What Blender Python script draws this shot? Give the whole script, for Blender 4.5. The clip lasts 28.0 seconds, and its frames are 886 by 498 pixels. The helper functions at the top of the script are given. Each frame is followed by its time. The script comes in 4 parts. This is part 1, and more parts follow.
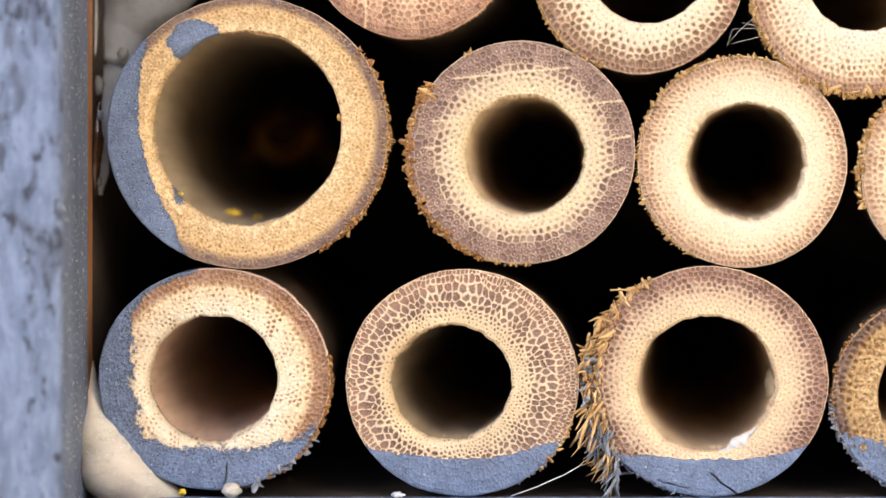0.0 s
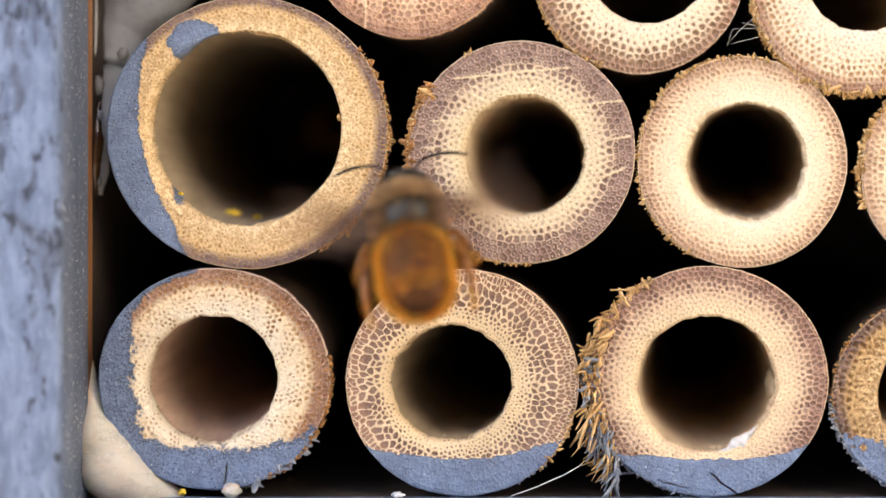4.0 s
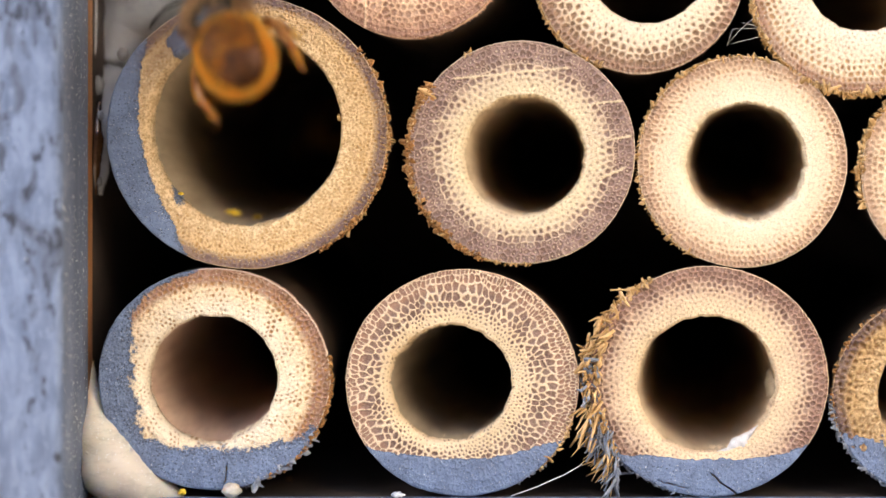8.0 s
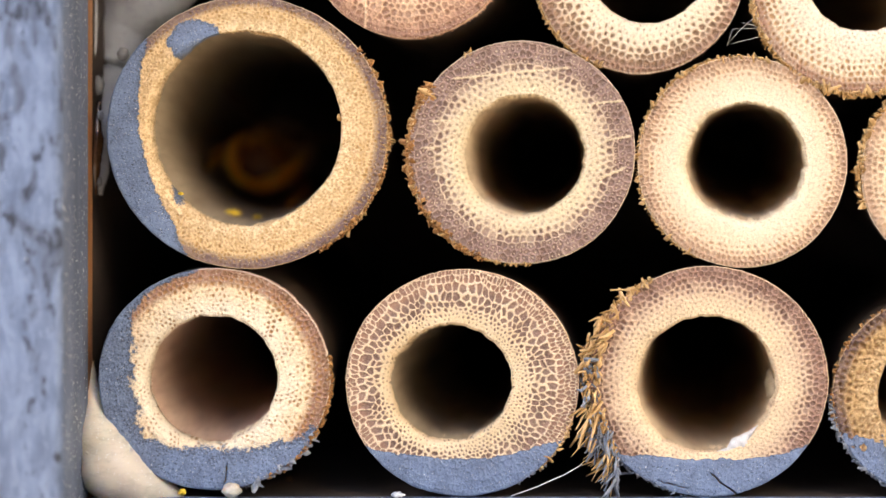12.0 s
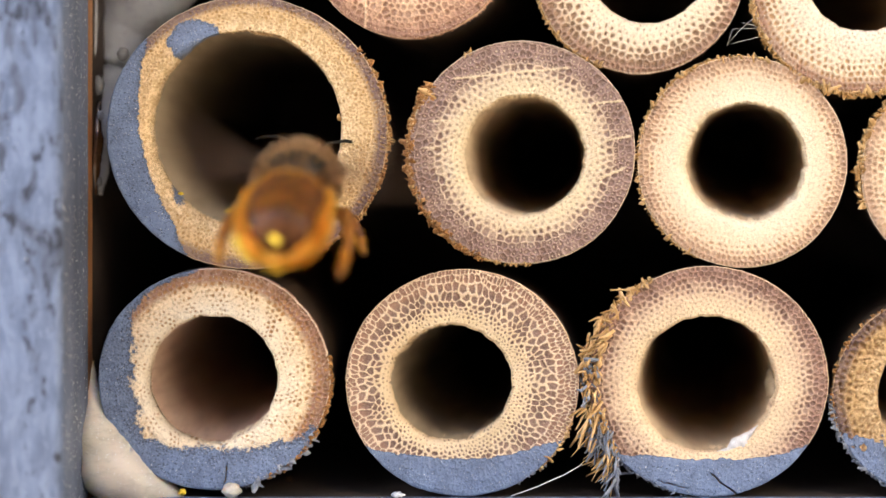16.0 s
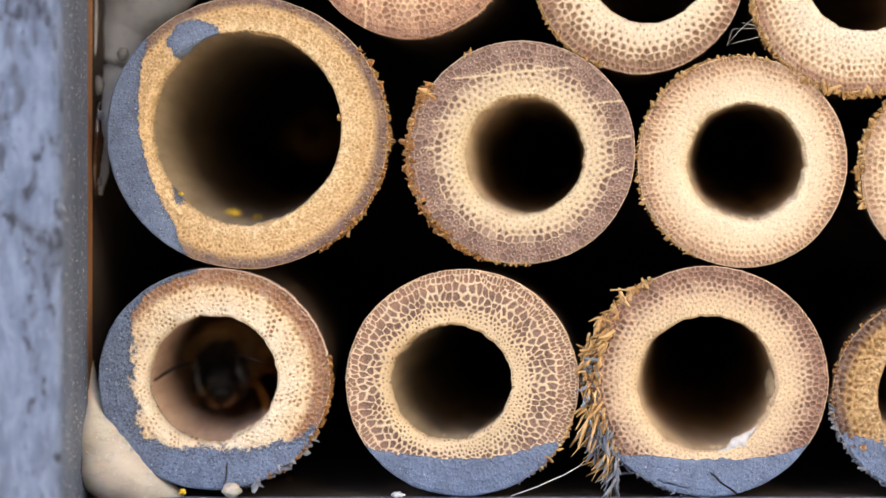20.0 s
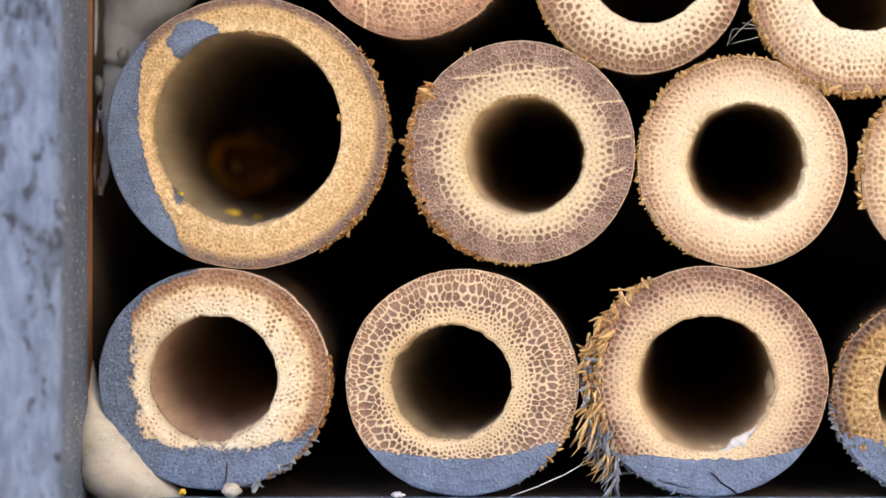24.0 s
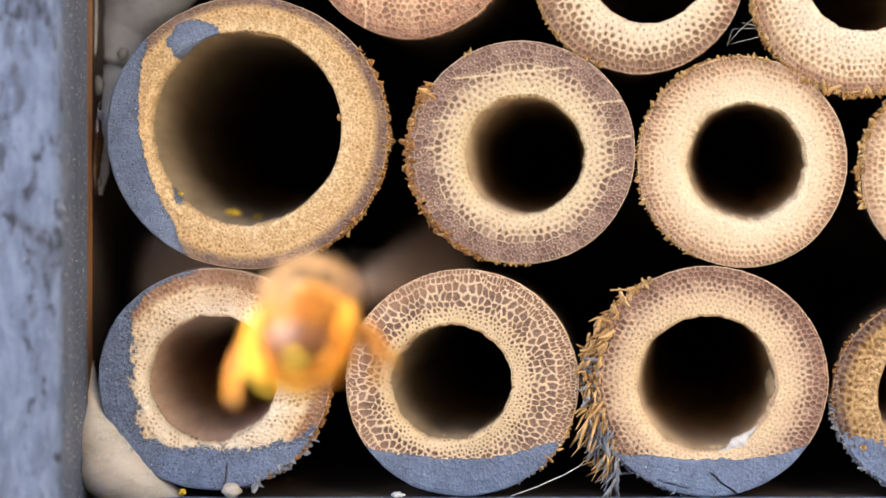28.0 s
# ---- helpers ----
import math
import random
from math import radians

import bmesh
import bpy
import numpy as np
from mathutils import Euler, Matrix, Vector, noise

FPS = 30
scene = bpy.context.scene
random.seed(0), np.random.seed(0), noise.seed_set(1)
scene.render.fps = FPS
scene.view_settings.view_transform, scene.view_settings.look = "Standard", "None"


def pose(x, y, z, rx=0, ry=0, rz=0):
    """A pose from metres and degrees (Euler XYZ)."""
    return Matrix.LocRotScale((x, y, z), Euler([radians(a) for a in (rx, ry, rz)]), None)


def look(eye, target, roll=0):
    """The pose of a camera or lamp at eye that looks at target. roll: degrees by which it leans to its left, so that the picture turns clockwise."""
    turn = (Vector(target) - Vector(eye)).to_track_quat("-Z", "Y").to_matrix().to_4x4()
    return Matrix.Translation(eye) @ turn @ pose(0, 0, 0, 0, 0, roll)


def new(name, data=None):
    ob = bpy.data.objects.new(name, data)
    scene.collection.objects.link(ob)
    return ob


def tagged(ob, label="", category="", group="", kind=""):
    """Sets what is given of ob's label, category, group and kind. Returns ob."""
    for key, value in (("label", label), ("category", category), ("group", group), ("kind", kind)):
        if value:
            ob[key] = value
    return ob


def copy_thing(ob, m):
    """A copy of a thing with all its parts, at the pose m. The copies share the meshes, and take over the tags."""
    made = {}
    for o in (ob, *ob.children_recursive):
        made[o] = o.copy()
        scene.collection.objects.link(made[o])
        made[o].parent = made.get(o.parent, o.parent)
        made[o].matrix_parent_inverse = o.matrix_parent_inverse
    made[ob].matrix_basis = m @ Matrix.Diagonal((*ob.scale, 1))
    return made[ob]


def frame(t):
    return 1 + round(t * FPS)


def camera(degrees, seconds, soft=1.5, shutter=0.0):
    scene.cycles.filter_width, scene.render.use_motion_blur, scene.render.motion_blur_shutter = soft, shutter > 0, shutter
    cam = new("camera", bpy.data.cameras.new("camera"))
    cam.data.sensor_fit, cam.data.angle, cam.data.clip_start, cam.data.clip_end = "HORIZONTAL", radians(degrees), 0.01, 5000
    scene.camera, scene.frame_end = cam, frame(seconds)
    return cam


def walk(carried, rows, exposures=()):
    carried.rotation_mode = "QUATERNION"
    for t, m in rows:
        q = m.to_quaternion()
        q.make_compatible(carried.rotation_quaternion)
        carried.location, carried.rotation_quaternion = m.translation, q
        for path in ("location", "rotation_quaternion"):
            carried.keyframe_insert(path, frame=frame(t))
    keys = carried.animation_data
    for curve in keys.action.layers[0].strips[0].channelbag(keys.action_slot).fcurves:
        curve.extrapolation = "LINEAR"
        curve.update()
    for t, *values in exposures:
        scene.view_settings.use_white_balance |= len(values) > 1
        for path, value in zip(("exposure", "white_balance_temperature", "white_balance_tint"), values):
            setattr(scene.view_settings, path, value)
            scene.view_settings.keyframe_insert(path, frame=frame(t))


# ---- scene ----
# The front of the reeds is the plane y = 0; x to the right, the open side looks to -y.
MM = 0.001
HEIGHT = 0.0226         # height of the middle of the view above the ground
DIST = 71.8             # millimetres from the lens to the reeds' front

cam = camera(40, 28.0, soft=1.45, shutter=0.45)
cam.data.dof.use_dof = True
cam.data.dof.focus_distance = DIST * MM
cam.data.dof.aperture_fstop = 11.5
walk(cam, [(0.0, look((0, -DIST * MM, HEIGHT), (0, 0, HEIGHT))),
           (28.0, look((0, -DIST * MM, HEIGHT), (0, 0, HEIGHT)))], exposures=[(0.0, 3.14, 6330, 13), (19.1, 3.14, 6330, 13), (19.9, 2.96, 6330, 13), (28.0, 2.96, 6330, 13)])


def at(u, v, d=0.0):
    """A place from its spot on the front (thirtieths of a millimetre, from the upper left) and d millimetres behind the front."""
    k = (DIST + d) / DIST / 30
    return Vector(((u - 784) * k * MM, d * MM, HEIGHT + (441 - v) * k * MM))


# ---- light: open sky in front, the front itself in the shade of the box's roof ----
SUN_TO = Vector((-0.58, -0.25, 0.775)).normalized()
world = bpy.data.worlds.new("sky")
world.use_nodes = True
scene.world = world
wn = world.node_tree.nodes
sky = wn.new("ShaderNodeTexSky")
sky.sky_type = "NISHITA"
sky.sun_disc = False
sky.sun_elevation = math.asin(SUN_TO.z)
sky.sun_rotation = math.atan2(SUN_TO.x, SUN_TO.y)
sky.air_density, sky.dust_density = 1.0, 2.0
wn["Background"].inputs["Strength"].default_value = 0.062
world.node_tree.links.new(sky.outputs[0], wn["Background"].inputs["Color"])
sun = new("sun", bpy.data.lights.new("sun", "SUN"))
sun.data.energy, sun.data.angle, sun.data.color = 5.0, radians(1.0), (1.0, 0.95, 0.88)
sun.matrix_world = look(SUN_TO * 3 + Vector((0, 0, HEIGHT)), (0, 0, HEIGHT))


# ---- materials ----
class Mat:
    """A small hand for node materials."""

    def __init__(self, name):
        self.m = bpy.data.materials.new(name)
        self.m.use_nodes = True
        self.t = self.m.node_tree
        self.b = self.t.nodes["Principled BSDF"]
        self.out = self.t.nodes["Material Output"]

    def n(self, kind, **kw):
        node = self.t.nodes.new("ShaderNode" + kind)
        for k, v in kw.items():
            node.inputs[k].default_value = v
        return node

    def link(self, a, b):
        self.t.links.new(a, b)
        return self

    def coords(self, scale=(1, 1, 1), what="Object"):
        tc = self.n("TexCoord")
        mp = self.n("Mapping")
        mp.inputs["Scale"].default_value = scale
        self.link(tc.outputs[what], mp.inputs["Vector"])
        return mp.outputs[0]

    def noise(self, scale, detail=4, rough=0.6, vec=None, dist=0.0):
        x = self.n("TexNoise", Scale=scale, Detail=detail, Roughness=rough, Distortion=dist)
        if vec is not None:
            self.link(vec, x.inputs["Vector"])
        return x.outputs["Fac"]

    def attr(self, name):
        x = self.n("Attribute")
        x.attribute_name = name
        return x.outputs["Fac"]

    def span(self, fac, a, b, lo=0.0, hi=1.0):
        x = self.n("MapRange")
        for k, v in zip(("From Min", "From Max", "To Min", "To Max"), (a, b, lo, hi)):
            x.inputs[k].default_value = v
        self.link(fac, x.inputs["Value"])
        return x.outputs[0]

    def mix(self, fac, a, b, mode="MIX"):
        x = self.t.nodes.new("ShaderNodeMix")
        x.data_type, x.blend_type = "RGBA", mode
        for sock, val in ((x.inputs[0], fac), (x.inputs[6], a), (x.inputs[7], b)):
            if isinstance(val, bpy.types.NodeSocket):
                self.link(val, sock)
            elif isinstance(val, (int, float)):
                sock.default_value = val
            else:
                sock.default_value = (*val, 1)
        return x.outputs[2]

    def math(self, op, a, b=0.0):
        x = self.n("Math")
        x.operation = op
        for sock, val in zip(x.inputs, (a, b)):
            if isinstance(val, bpy.types.NodeSocket):
                self.link(val, sock)
            else:
                sock.default_value = val
        return x.outputs[0]

    def bump(self, height, dist, strength=1.0):
        x = self.n("Bump", Strength=strength, Distance=dist)
        self.link(height, x.inputs["Height"])
        self.link(x.outputs[0], self.b.inputs["Normal"])
        return self

    def done(self, color=None, rough=0.6, metal=0.0, spec=0.5, **kw):
        for key, val in (("Base Color", color), ("Roughness", rough), ("Metallic", metal), ("Specular IOR Level", spec), *kw.items()):
            if val is None:
                continue
            sock = self.b.inputs[key]
            if isinstance(val, bpy.types.NodeSocket):
                self.link(val, sock)
            elif isinstance(val, tuple) and len(val) == 3 and key != "Subsurface Radius":
                sock.default_value = (*val, 1)
            else:
                sock.default_value = val
        return self.m


BLUE = (0.185, 0.243, 0.365)


def paint_color(k, vec, mottle, thin):
    """Weathered blue-grey paint: streaks, fine dark pits, pale dust; thin and slaty where the coat runs out."""
    streak = k.noise(700, 5, 0.65, vec)
    speck = k.noise(8200, 3, 0.7, vec)
    dust = k.noise(11000, 2, 0.5, vec)
    c = k.mix(k.span(streak, 0.32, 0.58), (0.125, 0.16, 0.24), BLUE)
    slate = k.math("ADD", k.span(thin, 0.45, 0.95, 0.7, -0.08), k.span(speck, 0.40, 0.60, -0.35, 0.35))
    c = k.mix(k.span(slate, 0.15, 0.75, 0.0, 0.75), c, (0.065, 0.078, 0.105))
    c = k.mix(k.span(speck, 0.60 - 0.04 * mottle, 0.68 - 0.04 * mottle, 0.0, 0.8), c, (0.035, 0.04, 0.052))
    c = k.mix(k.span(speck, 0.42, 0.32, 0.0, 0.3), c, (0.27, 0.32, 0.40))
    return k.mix(k.span(dust, 0.67, 0.72, 0.0, 0.75), c, (0.64, 0.65, 0.64))


def mat_face(name, cream, tan, pit, skin, speckle=0.45, mottle=0.2, band=0.80, even=0.78, tone=0.66):
    """Sawn end of a bamboo culm: pale walls round dark pores, darker towards the skin, with overspray of blue paint."""
    k = Mat(name)
    vec = k.coords()
    cell, rim, paint = k.attr("cell"), k.attr("rim"), k.attr("paint")
    grain, grit = k.noise(5200, 4, 0.75, vec), k.noise(12000, 2, 0.6, vec)
    blotch = k.noise(420, 4, 0.6, vec)
    wall = k.mix(k.span(rim, 0.15, 0.75), cream, tan)
    wall = k.mix(k.span(rim, band - 0.08, band + 0.08), wall, skin)
    wall = k.mix(k.span(blotch, 0.45, 0.7, 0.0, 0.35), wall, tan)
    wall = k.mix(k.span(grain, 0.50, 0.64, 0.0, speckle), wall, tuple(0.42 * x for x in tan))
    wall = k.mix(k.span(grit, 0.62, 0.72, 0.0, 0.7), wall, tuple(min(0.93, 1.25 * x) for x in cream))
    pores = k.mix(k.span(grain, 0.40, 0.60, 0.0, 0.8), pit, tuple(1.8 * x for x in pit))
    pores = k.mix(k.span(rim, even, even + 0.14, 0.0, 0.75), pores, tuple(tone * x for x in skin))
    pores = k.mix(k.span(grit, 0.64, 0.72, 0.0, 0.6), pores, tan)
    c = k.mix(cell, pores, wall)
    c = k.mix(k.span(rim, 0.974, 0.988), c, tuple(0.45 * p + 0.55 * q for p, q in zip(skin, cream)))
    worn = k.math("SUBTRACT", paint, k.math("MULTIPLY", k.span(grain, 0.45, 0.62), 0.16))
    c = k.mix(k.span(worn, 0.36, 0.46), c, paint_color(k, vec, mottle, paint))
    k.bump(k.math("ADD", grain, grit), 0.00007, 0.8)
    return k.done(c, k.mix(paint, (0.75,) * 3, (0.5,) * 3), spec=0.3)


def mat_plain(name, dark, light, scale, rough=0.6, stretch=(1, 1, 1), bump=0.00003, spec=0.4, island=False, dust=False, sheer=0.0, vary=0.55, **kw):
    k = Mat(name)
    vec = k.coords(stretch)
    a, b = k.noise(scale, 5, 0.6, vec), k.noise(scale * 6, 3, 0.7, vec)
    c = k.mix(k.span(a, 0.32, 0.68), dark, light)
    c = k.mix(k.span(b, 0.5, 0.75, 0.0, 0.4), c, tuple(0.5 * x for x in dark))
    if island:
        c = k.mix(k.span(k.n("NewGeometry").outputs["Random Per Island"], 0.0, 1.0, 0.0, vary), c, tuple(0.5 * x for x in dark))
    if dust:
        c = k.mix(k.span(k.noise(5200, 2, 0.5, k.coords()), 0.64, 0.68, 0.0, 0.9), c, (0.66, 0.66, 0.64))
    k.bump(k.math("ADD", a, b), bump, 0.6)
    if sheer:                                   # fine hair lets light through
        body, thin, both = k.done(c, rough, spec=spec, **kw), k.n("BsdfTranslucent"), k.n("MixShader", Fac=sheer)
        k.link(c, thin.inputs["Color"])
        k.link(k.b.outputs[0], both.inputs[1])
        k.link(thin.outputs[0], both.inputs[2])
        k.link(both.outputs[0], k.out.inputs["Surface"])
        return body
    return k.done(c, rough, spec=spec, **kw)


def mat_board():
    """Sawn softwood board under thin blue-grey paint, worn through to dark grain along the fibres."""
    k = Mat("painted_board")
    vec, fine = k.coords((1, 1, 0.33)), k.coords((1, 1, 0.55))
    a, b, c2 = k.noise(300, 6, 0.62, vec, 0.6), k.noise(900, 5, 0.7, vec, 0.4), k.noise(4200, 3, 0.7, k.coords())
    marks, small = k.noise(520, 4, 0.6, fine, 0.8), k.noise(1500, 3, 0.6, fine, 0.5)
    c = k.mix(k.span(b, 0.36, 0.60), (0.10, 0.135, 0.215), (0.205, 0.265, 0.395))
    c = k.mix(k.span(a, 0.46, 0.62, 0.0, 0.5), c, (0.095, 0.12, 0.185))
    c = k.mix(k.span(marks, 0.54, 0.66, 0.0, 0.65), c, (0.055, 0.066, 0.095))
    c = k.mix(k.span(k.math("MULTIPLY", marks, small), 0.33, 0.40, 0.0, 0.8), c, (0.018, 0.02, 0.028))
    flecks = k.noise(1250, 3, 0.55, fine, 0.3)
    c = k.mix(k.span(flecks, 0.60, 0.66, 0.0, 0.75), c, (0.035, 0.042, 0.062))
    c = k.mix(k.span(flecks, 0.40, 0.34, 0.0, 0.4), c, (0.25, 0.315, 0.45))
    c = k.mix(k.span(c2, 0.68, 0.74), c, (0.6, 0.62, 0.64))
    k.bump(k.math("SUBTRACT", b, marks), 0.0002, 0.6)
    return k.done(c, 0.55, spec=0.35)


M_BOARD = mat_board()
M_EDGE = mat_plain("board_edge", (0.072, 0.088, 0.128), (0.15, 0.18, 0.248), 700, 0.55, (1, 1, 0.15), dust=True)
M_RAW = mat_plain("bare_wood", (0.20, 0.08, 0.028), (0.42, 0.19, 0.07), 500, 0.5, (1, 1, 0.2))
# Near-black wood: the shade deep inside the box is put into this colour.
M_BACK = mat_plain("shade_dark_wood", (0.022, 0.015, 0.011), (0.05, 0.034, 0.024), 300, 0.7)
# Culm skin kept this dark to carry the shade of the gaps between reeds.
M_SKIN = mat_plain("shaded_culm_skin", (0.04, 0.026, 0.016), (0.085, 0.055, 0.032), 500, 0.5, (1, 0.08, 1))
# Bore colour darkened evenly, standing in for shade down the tube.
M_BORE_DARK = mat_plain("shaded_bore", (0.23, 0.175, 0.11), (0.37, 0.29, 0.19), 600, 0.6, (1, 0.12, 1))
M_BORE = mat_plain("culm_bore", (0.42, 0.31, 0.19), (0.62, 0.48, 0.31), 600, 0.6, (1, 0.12, 1))
M_BORE_ROSE = mat_plain("rosy_bore", (0.40, 0.265, 0.185), (0.56, 0.40, 0.29), 600, 0.6, (1, 0.12, 1))
M_FIBRE = mat_plain("split_fibre", (0.52, 0.28, 0.085), (0.86, 0.60, 0.29), 900, 0.6, island=True, vary=0.7)
M_FIBRE_BLUE = mat_plain("painted_fibre", (0.17, 0.195, 0.25), (0.40, 0.42, 0.46), 1500, 0.6, island=True)
M_CRUMB = mat_plain("crumb", (0.30, 0.125, 0.035), (0.64, 0.35, 0.125), 3000, 0.75, island=True)
M_WHITE = mat_plain("white_wad", (0.50, 0.49, 0.48), (0.70, 0.69, 0.68), 2500, 0.6)
M_POLLEN = mat_plain("pollen", (0.62, 0.40, 0.02), (0.85, 0.63, 0.06), 6000, 0.8)
M_CREAM = mat_plain("cream_sealant", (0.50, 0.45, 0.36), (0.68, 0.62, 0.51), 160, 0.22, (1, 1, 2.2), 0.00003, dust=True,
                    **{"Subsurface Weight": 0.6, "Subsurface Radius": (0.002, 0.0013, 0.0007)})
M_CLEAR = mat_plain("clear_sealant", (0.40, 0.41, 0.43), (0.66, 0.66, 0.65), 160, 0.06, (1, 1, 1), 0.00006,
                    **{"Transmission Weight": 0.25, "IOR": 1.42})
M_MILK = mat_plain("milky_sealant", (0.70, 0.68, 0.64), (0.84, 0.82, 0.78), 160, 0.25, (1, 1, 1), 0.0001,
                   **{"Subsurface Weight": 0.6, "Subsurface Radius": (0.002, 0.0018, 0.0015)})
M_FOG = mat_plain("cloudy_sealant", (0.26, 0.26, 0.26), (0.42, 0.41, 0.39), 900, 0.12, (1, 1, 1), 0.00006, **{"Transmission Weight": 0.3, "IOR": 1.42})
M_AMBER = mat_plain("amber_resin", (0.05, 0.02, 0.008), (0.15, 0.07, 0.03), 700, 0.1, spec=0.8)
M_SILK = mat_plain("silk", (0.5, 0.5, 0.5), (0.75, 0.75, 0.75), 900, 0.35)
M_WALL = mat_plain("bounce_surface", (0.70, 0.62, 0.50), (0.80, 0.73, 0.61), 30, 0.85, bump=0.002)
M_GROUND = mat_plain("earth_ground", (0.05, 0.042, 0.03), (0.11, 0.09, 0.065), 60, 0.9, bump=0.002)

M_FACE_GOLD = mat_face("face_gold", (0.86, 0.65, 0.38), (0.72, 0.49, 0.24), (0.33, 0.19, 0.07), (0.17, 0.11, 0.112), 0.5, 0.35, 0.74)
M_FACE_COARSE = mat_face("face_coarse", (0.74, 0.52, 0.27), (0.52, 0.33, 0.14), (0.22, 0.12, 0.05), (0.17, 0.11, 0.11), 0.8, 0.6, 0.72)
M_FACE_MAUVE = mat_face("face_mauve", (0.76, 0.62, 0.40), (0.60, 0.44, 0.32), (0.19, 0.12, 0.096), (0.37, 0.245, 0.20), 0.45, 0.2, 0.62, 0.48, 0.74)
M_FACE_CREAM = mat_face("face_cream", (0.83, 0.71, 0.51), (0.74, 0.55, 0.36), (0.42, 0.27, 0.17), (0.54, 0.35, 0.23))
M_FACE_WHITE = mat_face("face_white", (0.84, 0.74, 0.57), (0.79, 0.64, 0.44), (0.36, 0.20, 0.09), (0.42, 0.24, 0.16), 0.6, 0.9)
M_FACE_AMBER = mat_face("face_amber", (0.86, 0.75, 0.57), (0.84, 0.62, 0.36), (0.32, 0.17, 0.07), (0.36, 0.195, 0.135), 0.6, 0.9, 0.66)
M_FACE_NET = mat_face("face_net", (0.75, 0.58, 0.36), (0.82, 0.64, 0.45), (0.19, 0.12, 0.095), (0.62, 0.36, 0.25), 0.2, 0.1, 1.2, 0.6)
M_FACE_PINK = mat_face("face_pink", (0.78, 0.61, 0.39), (0.56, 0.38, 0.265), (0.20, 0.12, 0.09), (0.38, 0.225, 0.165), 0.45, 0.2, 0.74)

M_FACE_PALE = mat_face("face_pale", (0.84, 0.71, 0.52), (0.74, 0.56, 0.38), (0.25, 0.16, 0.10), (0.42, 0.25, 0.17), 0.45, 0.2, 0.74)

M_FACE_TAN = mat_face("face_tan", (0.86, 0.62, 0.40), (0.68, 0.42, 0.27), (0.30, 0.17, 0.11), (0.45, 0.25, 0.17))

# bees
M_CUTICLE = mat_plain("bee_cuticle", (0.0015, 0.0014, 0.0014), (0.005, 0.0042, 0.004), 5000, 0.26, bump=0.00004, spec=0.2)
M_BRONZE = mat_plain("bee_thorax", (0.008, 0.007, 0.004), (0.022, 0.019, 0.010), 4000, 0.34, bump=0.00002, spec=0.4, metal=0.2)
M_TERGITE = mat_plain("bee_tergite", (0.028, 0.010, 0.0034), (0.10, 0.034, 0.008), 1500, 0.40, spec=0.18)
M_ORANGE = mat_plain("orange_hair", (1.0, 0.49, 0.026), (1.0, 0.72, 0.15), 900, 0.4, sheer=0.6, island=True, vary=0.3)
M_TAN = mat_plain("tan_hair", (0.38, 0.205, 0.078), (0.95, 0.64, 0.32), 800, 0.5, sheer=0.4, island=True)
M_DARK_HAIR = mat_plain("dark_hair", (0.008, 0.007, 0.006), (0.03, 0.024, 0.018), 900, 0.5)
M_LEG = mat_plain("bee_leg", (0.09, 0.032, 0.006), (0.40, 0.155, 0.025), 1200, 0.35)
M_EYE = mat_plain("bee_eye", (0.004, 0.005, 0.007), (0.010, 0.012, 0.018), 9000, 0.1, spec=0.6)


def mat_wing():
    """Clear brownish film: mostly see-through, with a soft sheen."""
    k = Mat("bee_wing")
    vec = k.coords()
    tint = k.mix(k.span(k.noise(500, 3, 0.5, vec), 0.3, 0.7), (0.50, 0.36, 0.26), (0.70, 0.56, 0.46))
    clear = k.n("BsdfTransparent")
    k.link(tint, clear.inputs["Color"])
    body = k.done((0.13, 0.08, 0.052), 0.22, spec=0.6)
    both = k.n("MixShader", Fac=0.56)
    k.link(clear.outputs[0], both.inputs[1])
    k.link(k.b.outputs[0], both.inputs[2])
    k.link(both.outputs[0], k.out.inputs["Surface"])
    return body


M_WING = mat_wing()
M_VEIN = mat_plain("wing_vein", (0.03, 0.016, 0.009), (0.06, 0.03, 0.015), 900, 0.4)


# ---- mesh helpers ----
RNG = np.random.default_rng(7)


def part(name, data, material, parent, label="", kind=""):
    """One mesh object under a thing. data: a bmesh, or (vertices, faces)."""
    me = bpy.data.meshes.new(name)
    if isinstance(data, tuple):
        verts, faces = data
        me.from_pydata([tuple(p) for p in verts], [], [tuple(f) for f in faces])
    else:
        data.to_mesh(me)
        data.free()
    me.materials.append(material)
    me.shade_smooth()
    ob = new(name, me)
    ob.parent = parent
    return tagged(ob, label=label, kind=kind)


def empty(name, m, label, category, group="", kind=""):
    ob = new(name)
    ob.empty_display_size = 0.002
    ob.matrix_world = m
    return tagged(ob, label, category, group, kind)


def box_bm(x0, x1, y0, y1, z0, z1, bevel=0.0003, cuts=0, rough=0.0):
    bm = bmesh.new()
    bmesh.ops.create_cube(bm, size=1)
    for p in bm.verts:
        p.co = Vector(((x0 + x1) / 2 + p.co.x * (x1 - x0), (y0 + y1) / 2 + p.co.y * (y1 - y0), (z0 + z1) / 2 + p.co.z * (z1 - z0)))
    if bevel:
        bmesh.ops.bevel(bm, geom=list(bm.edges), offset=bevel, segments=3, profile=0.5, affect="EDGES")
    if cuts:
        bmesh.ops.subdivide_edges(bm, edges=list(bm.edges), cuts=cuts, use_grid_fill=True)
        for p in bm.verts:
            p.co += Vector((noise.noise(p.co * 400), noise.noise(p.co * 400 + Vector((9, 0, 0))), 0)) * rough
    return bm


